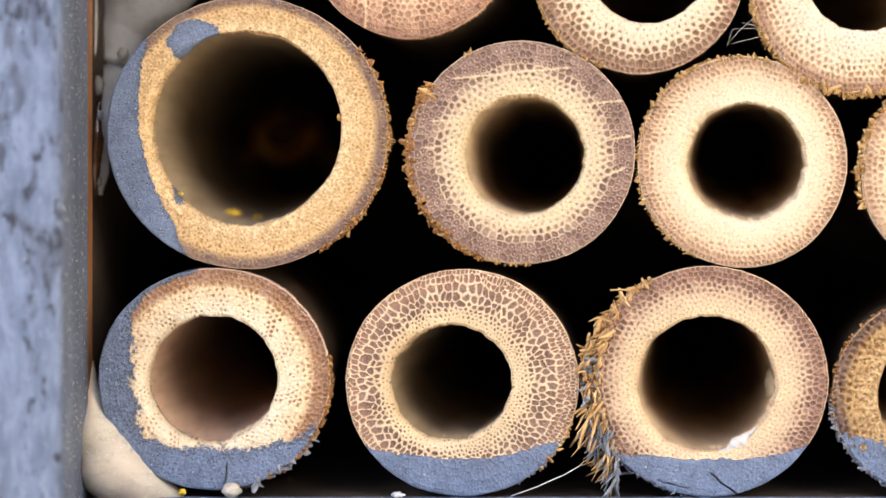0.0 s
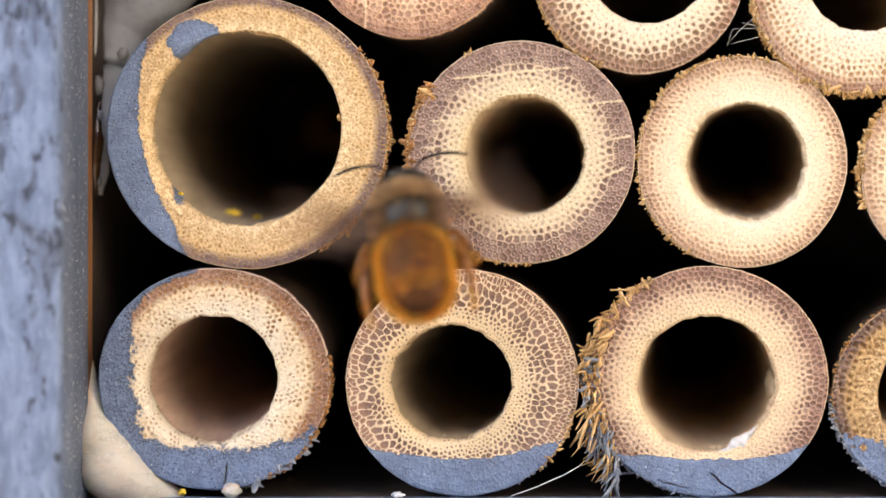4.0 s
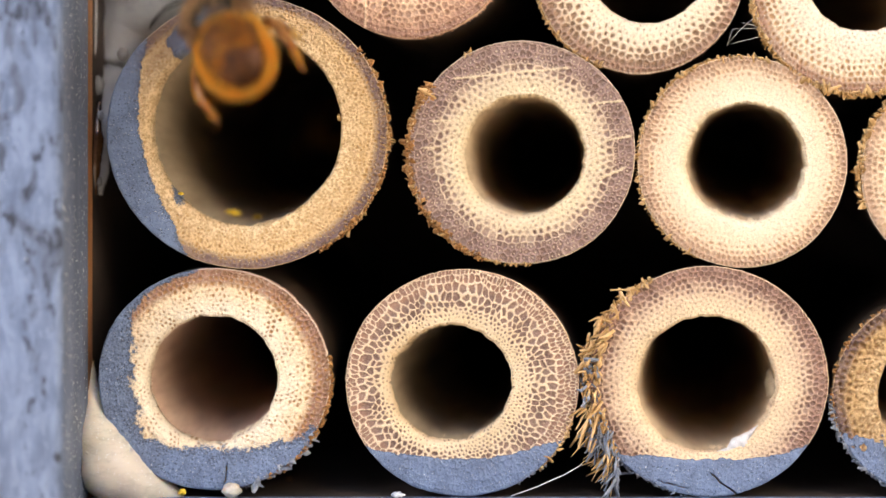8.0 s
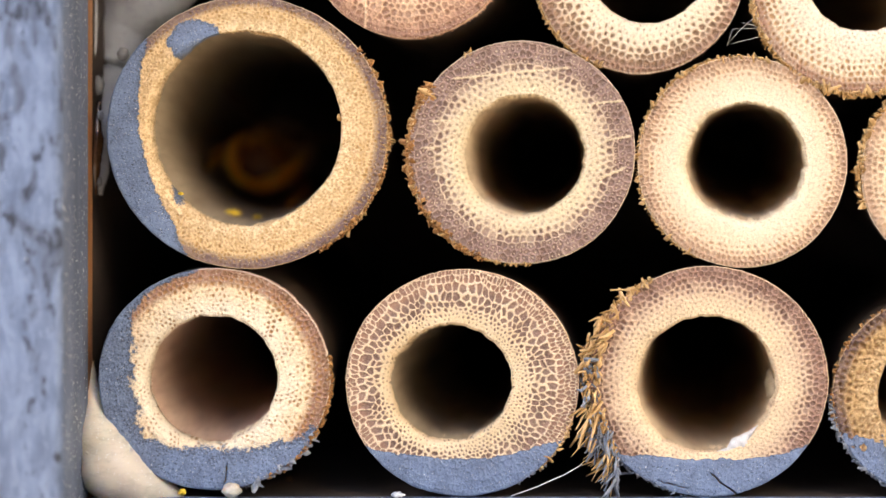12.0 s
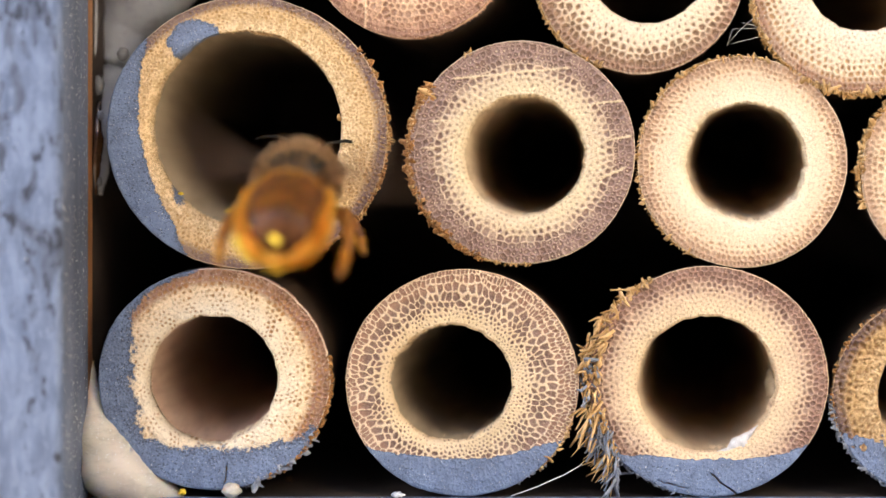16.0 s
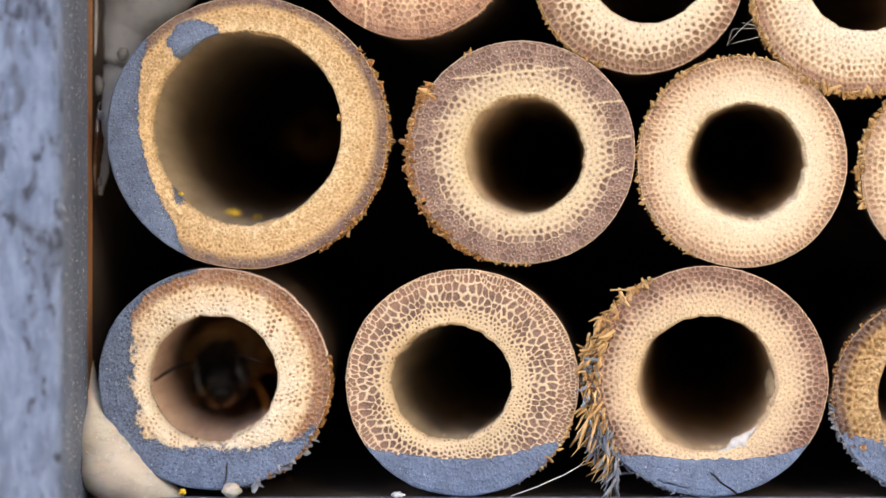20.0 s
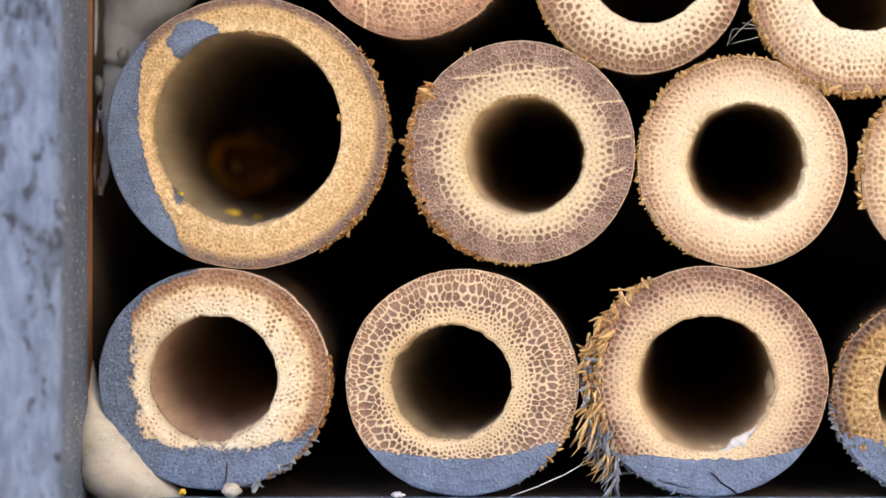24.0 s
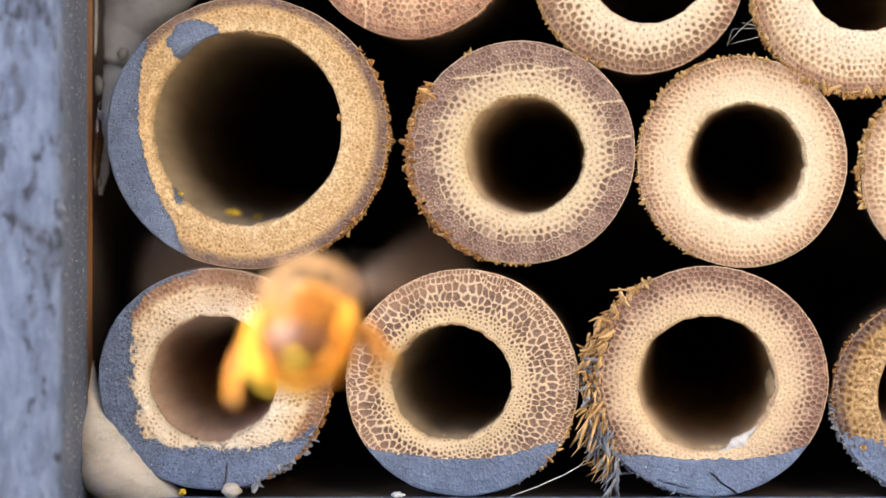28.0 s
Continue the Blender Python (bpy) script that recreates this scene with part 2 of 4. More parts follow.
def loft(rings, n=24, cap=True):
    """A closed skin through elliptical rings (y, half width, half height, middle z, middle x)."""
    verts, faces = [], []
    for y, a, b, zc, *xc in rings:
        for i in range(n):
            t = 2 * math.pi * i / n
            verts.append((a * math.cos(t) + (xc[0] if xc else 0), y, b * math.sin(t) + zc))
    for k in range(len(rings) - 1):
        for i in range(n):
            j = (i + 1) % n
            faces.append((k * n + i, k * n + j, (k + 1) * n + j, (k + 1) * n + i))
    if cap:
        faces.append(tuple(range(n))[::-1])
        faces.append(tuple(range((len(rings) - 1) * n, len(rings) * n)))
    return [Vector(p) * MM for p in verts], faces


def pipe(points, radii, n=8):
    """A tapered tube through points in millimetres."""
    verts, faces = [], []
    pts = [Vector(p) for p in points]
    for k, p in enumerate(pts):
        d = (pts[min(k + 1, len(pts) - 1)] - pts[max(k - 1, 0)]).normalized()
        side = d.cross(Vector((0.13, 0.31, 0.94))).normalized()
        up = d.cross(side)
        for i in range(n):
            t = 2 * math.pi * i / n
            verts.append((p + (side * math.cos(t) + up * math.sin(t)) * radii[k]) * MM)
    for k in range(len(pts) - 1):
        for i in range(n):
            j = (i + 1) % n
            faces.append((k * n + i, (k + 1) * n + i, (k + 1) * n + j, k * n + j))
    faces.append(tuple(range(n)))
    faces.append(tuple(range((len(pts) - 1) * n, len(pts) * n))[::-1])
    return verts, faces


def join(*meshes):
    verts, faces = [], []
    for v, f in meshes:
        o = len(verts)
        verts += list(v)
        faces += [tuple(i + o for i in q) for q in f]
    return verts, faces


def strands(base, way, length, radius, bend=0.25):
    """Fine hairs: each a three-sided spike with one knee. Arrays in millimetres."""
    n = len(base)
    way = way / np.linalg.norm(way, axis=1, keepdims=True)
    side = np.cross(way, RNG.normal(size=(n, 3)))
    side /= np.linalg.norm(side, axis=1, keepdims=True)
    other = np.cross(way, side)
    length, radius = np.broadcast_to(length, n)[:, None], np.broadcast_to(radius, n)[:, None]
    mid = base + way * length * 0.55
    tip = base + way * length + side * length * bend * RNG.uniform(-1, 1, (n, 1))
    rows = []
    for c, w in ((base, 1.0), (mid, 0.8)):
        for i in range(3):
            t = 2 * math.pi * i / 3
            rows.append(c + (side * math.cos(t) + other * math.sin(t)) * radius * w)
    rows.append(tip)
    verts = np.stack(rows, 1).reshape(-1, 3) * MM
    o = (np.arange(n) * 7)[:, None]
    f = np.concatenate([np.stack([o[:, 0] + a for a in q], 1) for q in
                        ((0, 1, 4), (0, 4, 3), (1, 2, 5), (1, 5, 4), (2, 0, 3), (2, 3, 5), (3, 4, 6), (4, 5, 6), (5, 3, 6))])
    return verts, f


def chips(centres, sizes, stretch, ways, ends=None):
    """Small ragged splinters and crumbs: bent four-sided slivers. Arrays in millimetres."""
    n = len(centres)
    ways = ways / np.linalg.norm(ways, axis=1, keepdims=True)
    side = np.cross(ways, RNG.normal(size=(n, 3)))
    side /= np.linalg.norm(side, axis=1, keepdims=True)
    other = np.cross(ways, side)
    s = sizes[:, None]
    rows = []
    ends = ends or ((0.55, 0.4) if stretch < 2 else (0.4, 0.1))
    for along, w in ((-0.5, ends[0]), (0.05, 1.0), (0.5, ends[1])):
        knee = RNG.normal(size=(n, 3)) * s * 0.18
        for a, b in ((1, 0), (0, 1), (-1, 0), (0, -1)):
            rows.append(centres + ways * s * stretch * along + knee + (side * a + other * b * 0.7) * s * 0.5 * w * RNG.uniform(0.6, 1.3, (n, 1)))
    verts = np.stack(rows, 1)
    verts = (verts + RNG.normal(size=verts.shape) * s[:, None] * (0.11 if stretch < 2 else 0.035)).reshape(-1, 3) * MM
    quads = [(0, 3, 2, 1), (8, 9, 10, 11)]
    for r in (0, 4):
        for i in range(4):
            j = (i + 1) % 4
            quads.append((r + i, r + j, r + 4 + j, r + 4 + i))
    o = (np.arange(n) * 12)[:, None]
    return verts, np.concatenate([np.stack([o[:, 0] + a for a in q], 1) for q in quads])


def vnoise(x, y, seed=0, octaves=3):
    """Smooth value noise in -1..1 on arrays."""
    total, amp = np.zeros_like(x, dtype=float), 0.5
    for o in range(octaves):
        xs, ys = x * 2 ** o + 37.1 * o, y * 2 ** o - 11.7 * o
        xi, yi = np.floor(xs).astype(int), np.floor(ys).astype(int)
        fx, fy = xs - xi, ys - yi
        fx, fy = fx * fx * (3 - 2 * fx), fy * fy * (3 - 2 * fy)

        def h(i, j):
            k = (i * 374761393 + j * 668265263 + seed * 974634777) & 0x7FFFFFFF
            k = ((k ^ (k >> 13)) * 1274126177) & 0x7FFFFFFF
            return ((k ^ (k >> 16)) % 65536) / 32768.0 - 1
        total += amp * ((h(xi, yi) * (1 - fx) + h(xi + 1, yi) * fx) * (1 - fy) + (h(xi, yi + 1) * (1 - fx) + h(xi + 1, yi + 1) * fx) * fy)
        amp *= 0.5
    return total


def smooth(a, b, x):
    t = np.clip((x - a) / (b - a), 0, 1)
    return t * t * (3 - 2 * t)


# ---- the box of the bee hotel ----
X_IN, Z_BASE = -21.07, (441 - 881) / 30
X_RIGHT, Z_TOP, BACK = 52.0, 80.0, 62.0


def box_mm(x0, x1, y0, y1, z0, z1, bevel=0.4, cuts=0, rough=0.0):
    return box_bm(x0 * MM, x1 * MM, y0 * MM, y1 * MM, z0 * MM, z1 * MM, bevel * MM, cuts, rough * MM)


def build_box():
    box = empty("bee_hotel_box", pose(0, 0, HEIGHT), "blue-grey painted wooden box of an insect hotel, worn", "insect hotel")
    part("side_board", box_mm(X_IN - 9, X_IN, -4.8, 0.4, Z_BASE - 8, Z_TOP, 0.35, 5, 0.06), M_BOARD, box, "blue-grey painted board with dark worn grain")
    part("side_strip", box_mm(X_IN - 9, X_IN - 0.03, 0.4, 1.5, Z_BASE - 8, Z_TOP, 0.05), M_RAW, box, "bare brown wood along the board")
    # Inner part of the same board, darkened by colour so the gap goes black.
    part("side_inner_shade", box_mm(X_IN - 9, X_IN - 0.08, 1.5, BACK, Z_BASE - 8, Z_TOP, 0.05), M_BACK, box, "inside of the board, coloured dark for the shade behind the reeds")
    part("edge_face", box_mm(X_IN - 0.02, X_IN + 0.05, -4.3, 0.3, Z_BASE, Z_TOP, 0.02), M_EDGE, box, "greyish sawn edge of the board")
    part("base_board", box_mm(X_IN + 0.06, X_RIGHT, -4.8, 0.6, Z_BASE - 8, Z_BASE, 0.35), M_BOARD, box)
    # Likewise the base behind its front edge: shade painted as dark wood.
    part("base_inner_shade", box_mm(X_IN + 0.06, X_RIGHT, 0.6, BACK, Z_BASE - 8, Z_BASE - 0.1, 0.05), M_BACK, box, "inside of the base, coloured dark for the shade under the reeds")
    part("side_board", box_mm(X_RIGHT, X_RIGHT + 9, -4.8, BACK, Z_BASE - 8, Z_TOP, 0.35), M_BOARD, box)
    part("roof_board", box_mm(X_IN - 110, X_RIGHT + 30, -38.0, BACK + 3, Z_TOP, Z_TOP + 9, 0.4), M_BOARD, box)
    part("upper_board", box_mm(X_IN + 0.06, X_RIGHT, -4.8, 4.0, 25.4, Z_TOP, 0.35), M_BOARD, box)
    part("back_panel", box_mm(X_IN - 9, X_RIGHT + 9, BACK, BACK + 3, Z_BASE - 8, Z_TOP, 0.2), M_BACK, box, "back panel, coloured dark for the shade in the box")
    return box


# ---- bamboo reeds ----
def cells(u, v, cu, cv, rad, r_in, r_out, size, seed, profile, stretches, jitter):
    """Nearest and second nearest pore distance, over the pore size, for points of a ring; pores stand in staggered rings
    whose number of pores stays the same over several rings, as the bundles of a culm do."""
    rng = np.random.default_rng(seed)
    x, y = u - cu, v - cv
    ang = np.arctan2(y, x) / (2 * math.pi) % 1.0
    px, py = zip(*profile)
    sx, sy = zip(*stretches)
    radii, local, longs, counts, off = [], [], [], [], []
    r, turn = r_in - size * py[0], 0.0
    while r < r_out + size * 2:
        g = (r - r_in) / (r_out - r_in)
        here, long = size * np.interp(g, px, py), np.interp(g, sx, sy)
        count = max(8, int(2 * math.pi * r / here))
        if counts and 0.86 < count / counts[-1] < 1.12:
            count = counts[-1]
            turn += 0.5 + rng.uniform(-0.05, 0.05)
        else:
            count = int(count * 1.1)
            turn = rng.uniform(0, 1)
        radii.append(r), local.append(2 * math.pi * r / count), longs.append(long), counts.append(count), off.append(turn % 1.0)
        r += 2 * math.pi * r / count * long * 0.88
    rings, radii, local, longs, off = len(radii), np.array(radii), np.array(local), np.array(longs), np.array(off)
    carr, nmax = np.array(counts), max(counts)
    jarr = rng.uniform(-1, 1, (rings, nmax, 2)) * jitter
    k0 = np.clip(np.searchsorted((radii[1:] + radii[:-1]) / 2, rad), 0, rings - 1)
    f1, f2, first = np.full(u.shape, 9e9), np.full(u.shape, 9e9), np.zeros(u.shape, int)
    for dk in (-2, -1, 0, 1, 2):
        kk = k0 + dk
        off_ring = (kk < 0) | (kk >= rings)
        kk = np.clip(kk, 0, rings - 1)
        n = carr[kk]
        base = np.floor(ang * n - off[kk]).astype(int)
        for dj in (-1, 0, 1, 2):
            j = (base + dj) % n
            jt = jarr[kk, j]
            sr = radii[kk] + jt[..., 0] * local[kk] * longs[kk]
            sa = (j + off[kk] + jt[..., 1]) / n * 2 * math.pi
            dx, dy = x - sr * np.cos(sa), y - sr * np.sin(sa)
            radial = (dx * np.cos(sa) + dy * np.sin(sa)) / longs[kk]
            across = -dx * np.sin(sa) + dy * np.cos(sa)
            d = np.where(off_ring, 9e9, np.hypot(radial, across) / local[kk])
            nearer = d < f1
            f2 = np.where(nearer, f1, np.minimum(f2, d))
            first = np.where(nearer, kk * 4096 + j, first)
            f1 = np.minimum(f1, d)
    return f1, f2, (first * 7919 % 1013) / 1013.0


PROFILE = ((0.0, 0.75), (0.45, 1.0), (0.85, 1.0), (1.0, 0.75))      # pore size from the bore to the skin
STRETCHES = ((0.0, 1.0), (0.6, 1.05), (1.0, 1.2))               # and its radial length


DEPTHS = (0.5, 0.9, 1.4, 2.0, 2.7, 3.6, 5, 7, 10, 16, 24, 36, BACK - 0.5)


def lip_share(a):
    """Where the inner edge is worn back: the side towards the box's board."""
    return smooth(-0.1, 0.9, -0.94 * np.cos(a) - 0.34 * np.sin(a))


def reed(spec, seed):
    """A length of bamboo: sawn end with pores, bore and skin."""
    cu, cv, ru, rv = spec["outer"]
    iu, iv, qu, qv = spec["bore"]
    thing = empty("bamboo_reed", Matrix.Translation(at(cu, cv)), spec["label"], "bamboo reed", "reeds in the insect hotel")
    tilt = spec.get("tilt", (0.17, 0.06))     # the reeds lie askew in the box

    def outlines(a, ragged=1.0):
        ca, sa = np.cos(a), np.sin(a)
        w = vnoise(ca * 2.3 + 5, sa * 2.3, seed, 4) * spec.get("wobble", 2.0)
        w += vnoise(ca * 30, sa * 30, seed + 3, 2) * spec.get("ragged", 1.0)
        o = np.stack([cu + (ru + w) * ca, cv - (rv + w) * sa], -1)
        w2 = vnoise(ca * 3 + 9, sa * 3, seed + 1, 3) * 4 + vnoise(ca * 10, sa * 10, seed + 2, 3) * spec.get("inner_ragged", 3.0) * ragged
        i = np.stack([iu + (qu + w2) * ca, iv - (qv + w2) * sa], -1)
        return i, o

    fine = spec.get("fine", 1.7)
    na, nr = int(2 * math.pi * ru / fine / 1.15), int((ru - qu) / fine) + 2
    a = np.linspace(0, 2 * math.pi, na, endpoint=False)
    inner, outer = outlines(a)
    s = np.linspace(0, 1, nr)[:, None, None]
    uv = inner[None] * (1 - s) + outer[None] * s
    u, v = uv[..., 0], uv[..., 1]
    f = np.broadcast_to(s[..., 0], u.shape)
    rad = (ru + qu) / 2 + (f - 0.5) * (ru - qu)
    size, warp = spec["pore"], spec.get("warp", 5)
    f1, f2, pick = cells(u + vnoise(u / 30, v / 30, seed, 2) * warp, v + vnoise(u / 30 + 50, v / 30, seed, 2) * warp, (cu + iu) / 2, (cv + iv) / 2, rad, qu, ru, size, seed,
                         spec.get("profile", PROFILE), spec.get("stretches", STRETCHES), spec.get("jitter", 0.16))
    w0, w1 = spec["walls"]                     # wall share near the bore, near the skin
    share = w0 + (w1 - w0) * smooth(spec.get("pith", 0.0), spec.get("pith", 0.0) + 0.45, f) + (pick - 0.5) * 0.16
    share = share + vnoise(u / 60, v / 60, seed + 8, 2) * spec.get("patchy", 0.12)
    soft = spec.get("soft", 0.55)
    cell = 1 - smooth(share * (1 - soft), share * (1 + soft) + 0.08, f2 - f1 + vnoise(u / 3.2, v / 3.2, seed + 21, 2) * spec.get("fuzz", 0.18))
    if "granular" in spec:                     # crushed cells: grains with no order
        grain = smooth(-0.30, 0.30, vnoise(u / 3.6, v / 3.6, seed + 41, 2) + 0.4 * vnoise(u / 11, v / 11, seed + 42, 2))
        cell = cell + (grain - cell) * spec["granular"] * (1 - smooth(0.5, 0.68, f))
    cell = np.maximum(cell, spec.get("lift", 0.5) * pick ** 2 * (1 - spec.get("granular", 0)))
    cell = np.maximum(cell, smooth(0.975, 0.99, f) * 0.9)
    cell = np.maximum(cell, smooth(spec.get("sparse", 1.0) + spec.get("thick", 0.0) * f, spec.get("sparse", 1.0) + 0.05 + spec.get("thick", 0.0) * f, pick) * (0.9 + 0.1 * pick))
    streak = np.zeros_like(u)
    if "dots" in spec:                         # pale bundles standing in the dark pores
        dot = (1 - smooth(0.06, 0.20, f1)) * (pick > 0.3) * smooth(0.4, 0.65, f) * spec["dots"]
        cell, streak = np.maximum(cell, dot), dot * 0.9
    for (p0, q0, p1, q1) in spec.get("scratches", ()):
        along = np.array([p1 - p0, q1 - q0])
        length = np.hypot(*along)
        t = ((u - p0) * along[0] + (v - q0) * along[1]) / length
        dist = np.abs((u - p0) * along[1] - (v - q0) * along[0]) / length + vnoise(u / 5, v / 5, seed, 2) * 2
        line = (1 - smooth(1.0, 3.2, dist)) * smooth(-5, 10, t) * (1 - smooth(length - 10, length + 5, t))
        cell, streak = np.maximum(cell, line * 0.9), np.maximum(streak, line)
    paint = np.zeros_like(u)
    ragged = vnoise(u / 11, v / 11, seed + 5, 2) * spec.get("paint_ragged", 7) + vnoise(u / 40, v / 40, seed + 6, 2) * spec.get("paint_ragged", 7)
    for fn in spec.get("paint", ()):
        paint = np.maximum(paint, smooth(-spec.get("paint_soft", 5), spec.get("paint_soft", 5), fn(u, v) + ragged))
    groove = np.zeros_like(u)
    for p0, q0, p1, q1, wide in spec.get("cracks", ()):
        along = np.array([p1 - p0, q1 - q0])
        length = np.hypot(*along)
        t = ((u - p0) * along[0] + (v - q0) * along[1]) / length
        dist = np.abs(((u - p0) * along[1] - (v - q0) * along[0]) / length + vnoise(u / 14, v / 14, seed + 4, 3) * 5)
        groove = np.maximum(groove, (1 - smooth(wide * 0.5, wide * 1.4, dist)) * smooth(-3, 6, t) * (1 - smooth(length - 6, length + 3, t)))
    cell, paint = cell * (1 - groove), paint * (1 - groove)
    depth = spec.get("depth", 0.12)
    y = (1 - cell) * depth * (1 - spec.get("paint_fill", 0.75) * paint) - 0.04 * paint
    y += vnoise(u / 30, v / 30, seed + 7, 3) * 0.06 + vnoise(u / 4, v / 4, seed + 9, 2) * spec.get("grit", 0.03) * (1 - 0.6 * paint)
    y += groove * 0.35
    y += 0.30 * (1 - smooth(0, 0.05, f)) ** 2 + spec.get("lip", 0.0) * lip_share(a)[None, :] * (1 - np.sqrt(1 - np.clip(1 - f / 0.32, 0, 1) ** 2)) + 0.10 * smooth(0.97, 1.0, f) ** 2
    k = y / DIST                               # the worn lip flares outwards as it goes back
    verts = np.stack([(u - cu + (u - 784) * k) / 30, y, (cv - v - (v - 441) * k) / 30], -1)
    back_in, back_out = verts[:1].copy(), verts[-1:].copy()
    back_in += np.array([tilt[0], 1.0, tilt[1]]) * 2.2      # pale pith at the mouth, its colour standing in for light falling in
    back_out += np.array([tilt[0], 1.0, tilt[1]]) * 0.8
    verts = np.concatenate([back_in, verts, back_out]) * MM
    pad = lambda g: np.concatenate([g[:1], g, g[-1:]])
    cell, f, paint = pad(cell), pad(f * (1 - 0.8 * streak)), pad(paint)
    f[-1], cell[0] = 0.95, 1.0
    rows = nr + 2
    i, j = np.meshgrid(np.arange(rows - 1), np.arange(na), indexing="ij")
    j2 = (j + 1) % na
    faces = np.stack([i * na + j, (i + 1) * na + j, (i + 1) * na + j2, i * na + j2], -1).reshape(-1, 4)
    me = bpy.data.meshes.new("sawn_face")
    me.vertices.add(rows * na)
    me.vertices.foreach_set("co", verts.reshape(-1))
    me.loops.add(faces.size)
    me.loops.foreach_set("vertex_index", faces.reshape(-1).astype(np.int32))
    me.polygons.add(len(faces))
    me.polygons.foreach_set("loop_start", (np.arange(len(faces)) * 4).astype(np.int32))
    me.update(calc_edges=True)
    me.validate()
    for key, g in (("cell", cell), ("rim", f), ("paint", paint)):
        me.attributes.new(key, "FLOAT", "POINT").data.foreach_set("value", np.ascontiguousarray(g, dtype=np.float32).reshape(-1))
    me.materials.append(spec["mat"])
    me.shade_smooth()
    face = new("sawn_face", me)
    face.parent = thing
    tagged(face, spec.get("face_label", "sawn end with open pores"))

    n = 180
    a = np.linspace(0, 2 * math.pi, n, endpoint=False)
    inner, outer = outlines(a)
    even_inner = outlines(a, 0.0)[0]
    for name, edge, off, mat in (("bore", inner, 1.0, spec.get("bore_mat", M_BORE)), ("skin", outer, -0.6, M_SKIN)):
        mid = edge.mean(0)
        rows3 = []
        for deep in DEPTHS:
            ring = edge + (even_inner - edge) * min(1.0, (deep - 0.5) / 1.5) if name == "bore" else edge
            yy = deep + (spec.get("lip", 0.0) * lip_share(a) * max(0.0, 1 - deep / 9) if name == "bore" else 0.0 * a)
            swell = vnoise(a * 3, a * 0 + deep / 6, seed + 11, 2) * 1.5 if deep > 2 else 0.0 * a
            w = ring + (ring - mid) / np.linalg.norm(ring - mid, axis=1, keepdims=True) * (off + swell)[:, None]
            w = w + (w - np.array([784, 441])) * ((yy - deep) / DIST)[:, None]
            bend = spec.get("mouth", 0.0) * (1 - math.exp(-(deep - 0.5) / 1.2)) if name == "bore" else 0.0
            rows3.append(np.stack([(w[:, 0] - cu) / 30 + deep * tilt[0] + bend, yy, (cv - w[:, 1]) / 30 + deep * tilt[1]], -1))
        vv = np.concatenate(rows3) * MM
        ff = []
        for k in range(len(DEPTHS) - 1):
            for q in range(n):
                r = (q + 1) % n
                ff.append((k * n + q, k * n + r, (k + 1) * n + r, (k + 1) * n + q))
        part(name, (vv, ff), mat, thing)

    # broken fibres and crumbs along the sawn edge
    for a0, a1, count, size, stretch, mat in spec.get("crumbs", ()):
        t = np.radians(RNG.uniform(a0, a1, count))
        _, o = outlines(t)
        c = np.stack([(o[:, 0] - cu) / 30, RNG.uniform(-0.02, 0.5, count), (cv - o[:, 1]) / 30], -1)
        out = np.stack([np.cos(t), RNG.uniform(-0.5, 0.5, count), np.sin(t)], -1)
        c += out * RNG.uniform(-0.12, 0.14, (count, 1)) * size / 0.2
        ways = out * 0.8 + RNG.normal(size=(count, 3)) * 0.7
        part("frayed_rim", chips(c, size * np.clip(RNG.lognormal(-0.45, 0.55, count), 0.2, 2.4), stretch, ways), mat, thing, "ragged crumbs along the cut edge", "stuff")
    return thing


def below(points):
    us, vs = zip(*points)
    return lambda u, v: v - np.interp(u, us, vs)


def left_of(points):
    us, vs = zip(*points)
    return lambda u, v: np.interp(v, vs, us) - u


def blob(cu, cv, ru, rv):
    return lambda u, v: (1 - np.hypot((u - cu) / ru, (v - cv) / rv)) * min(ru, rv)


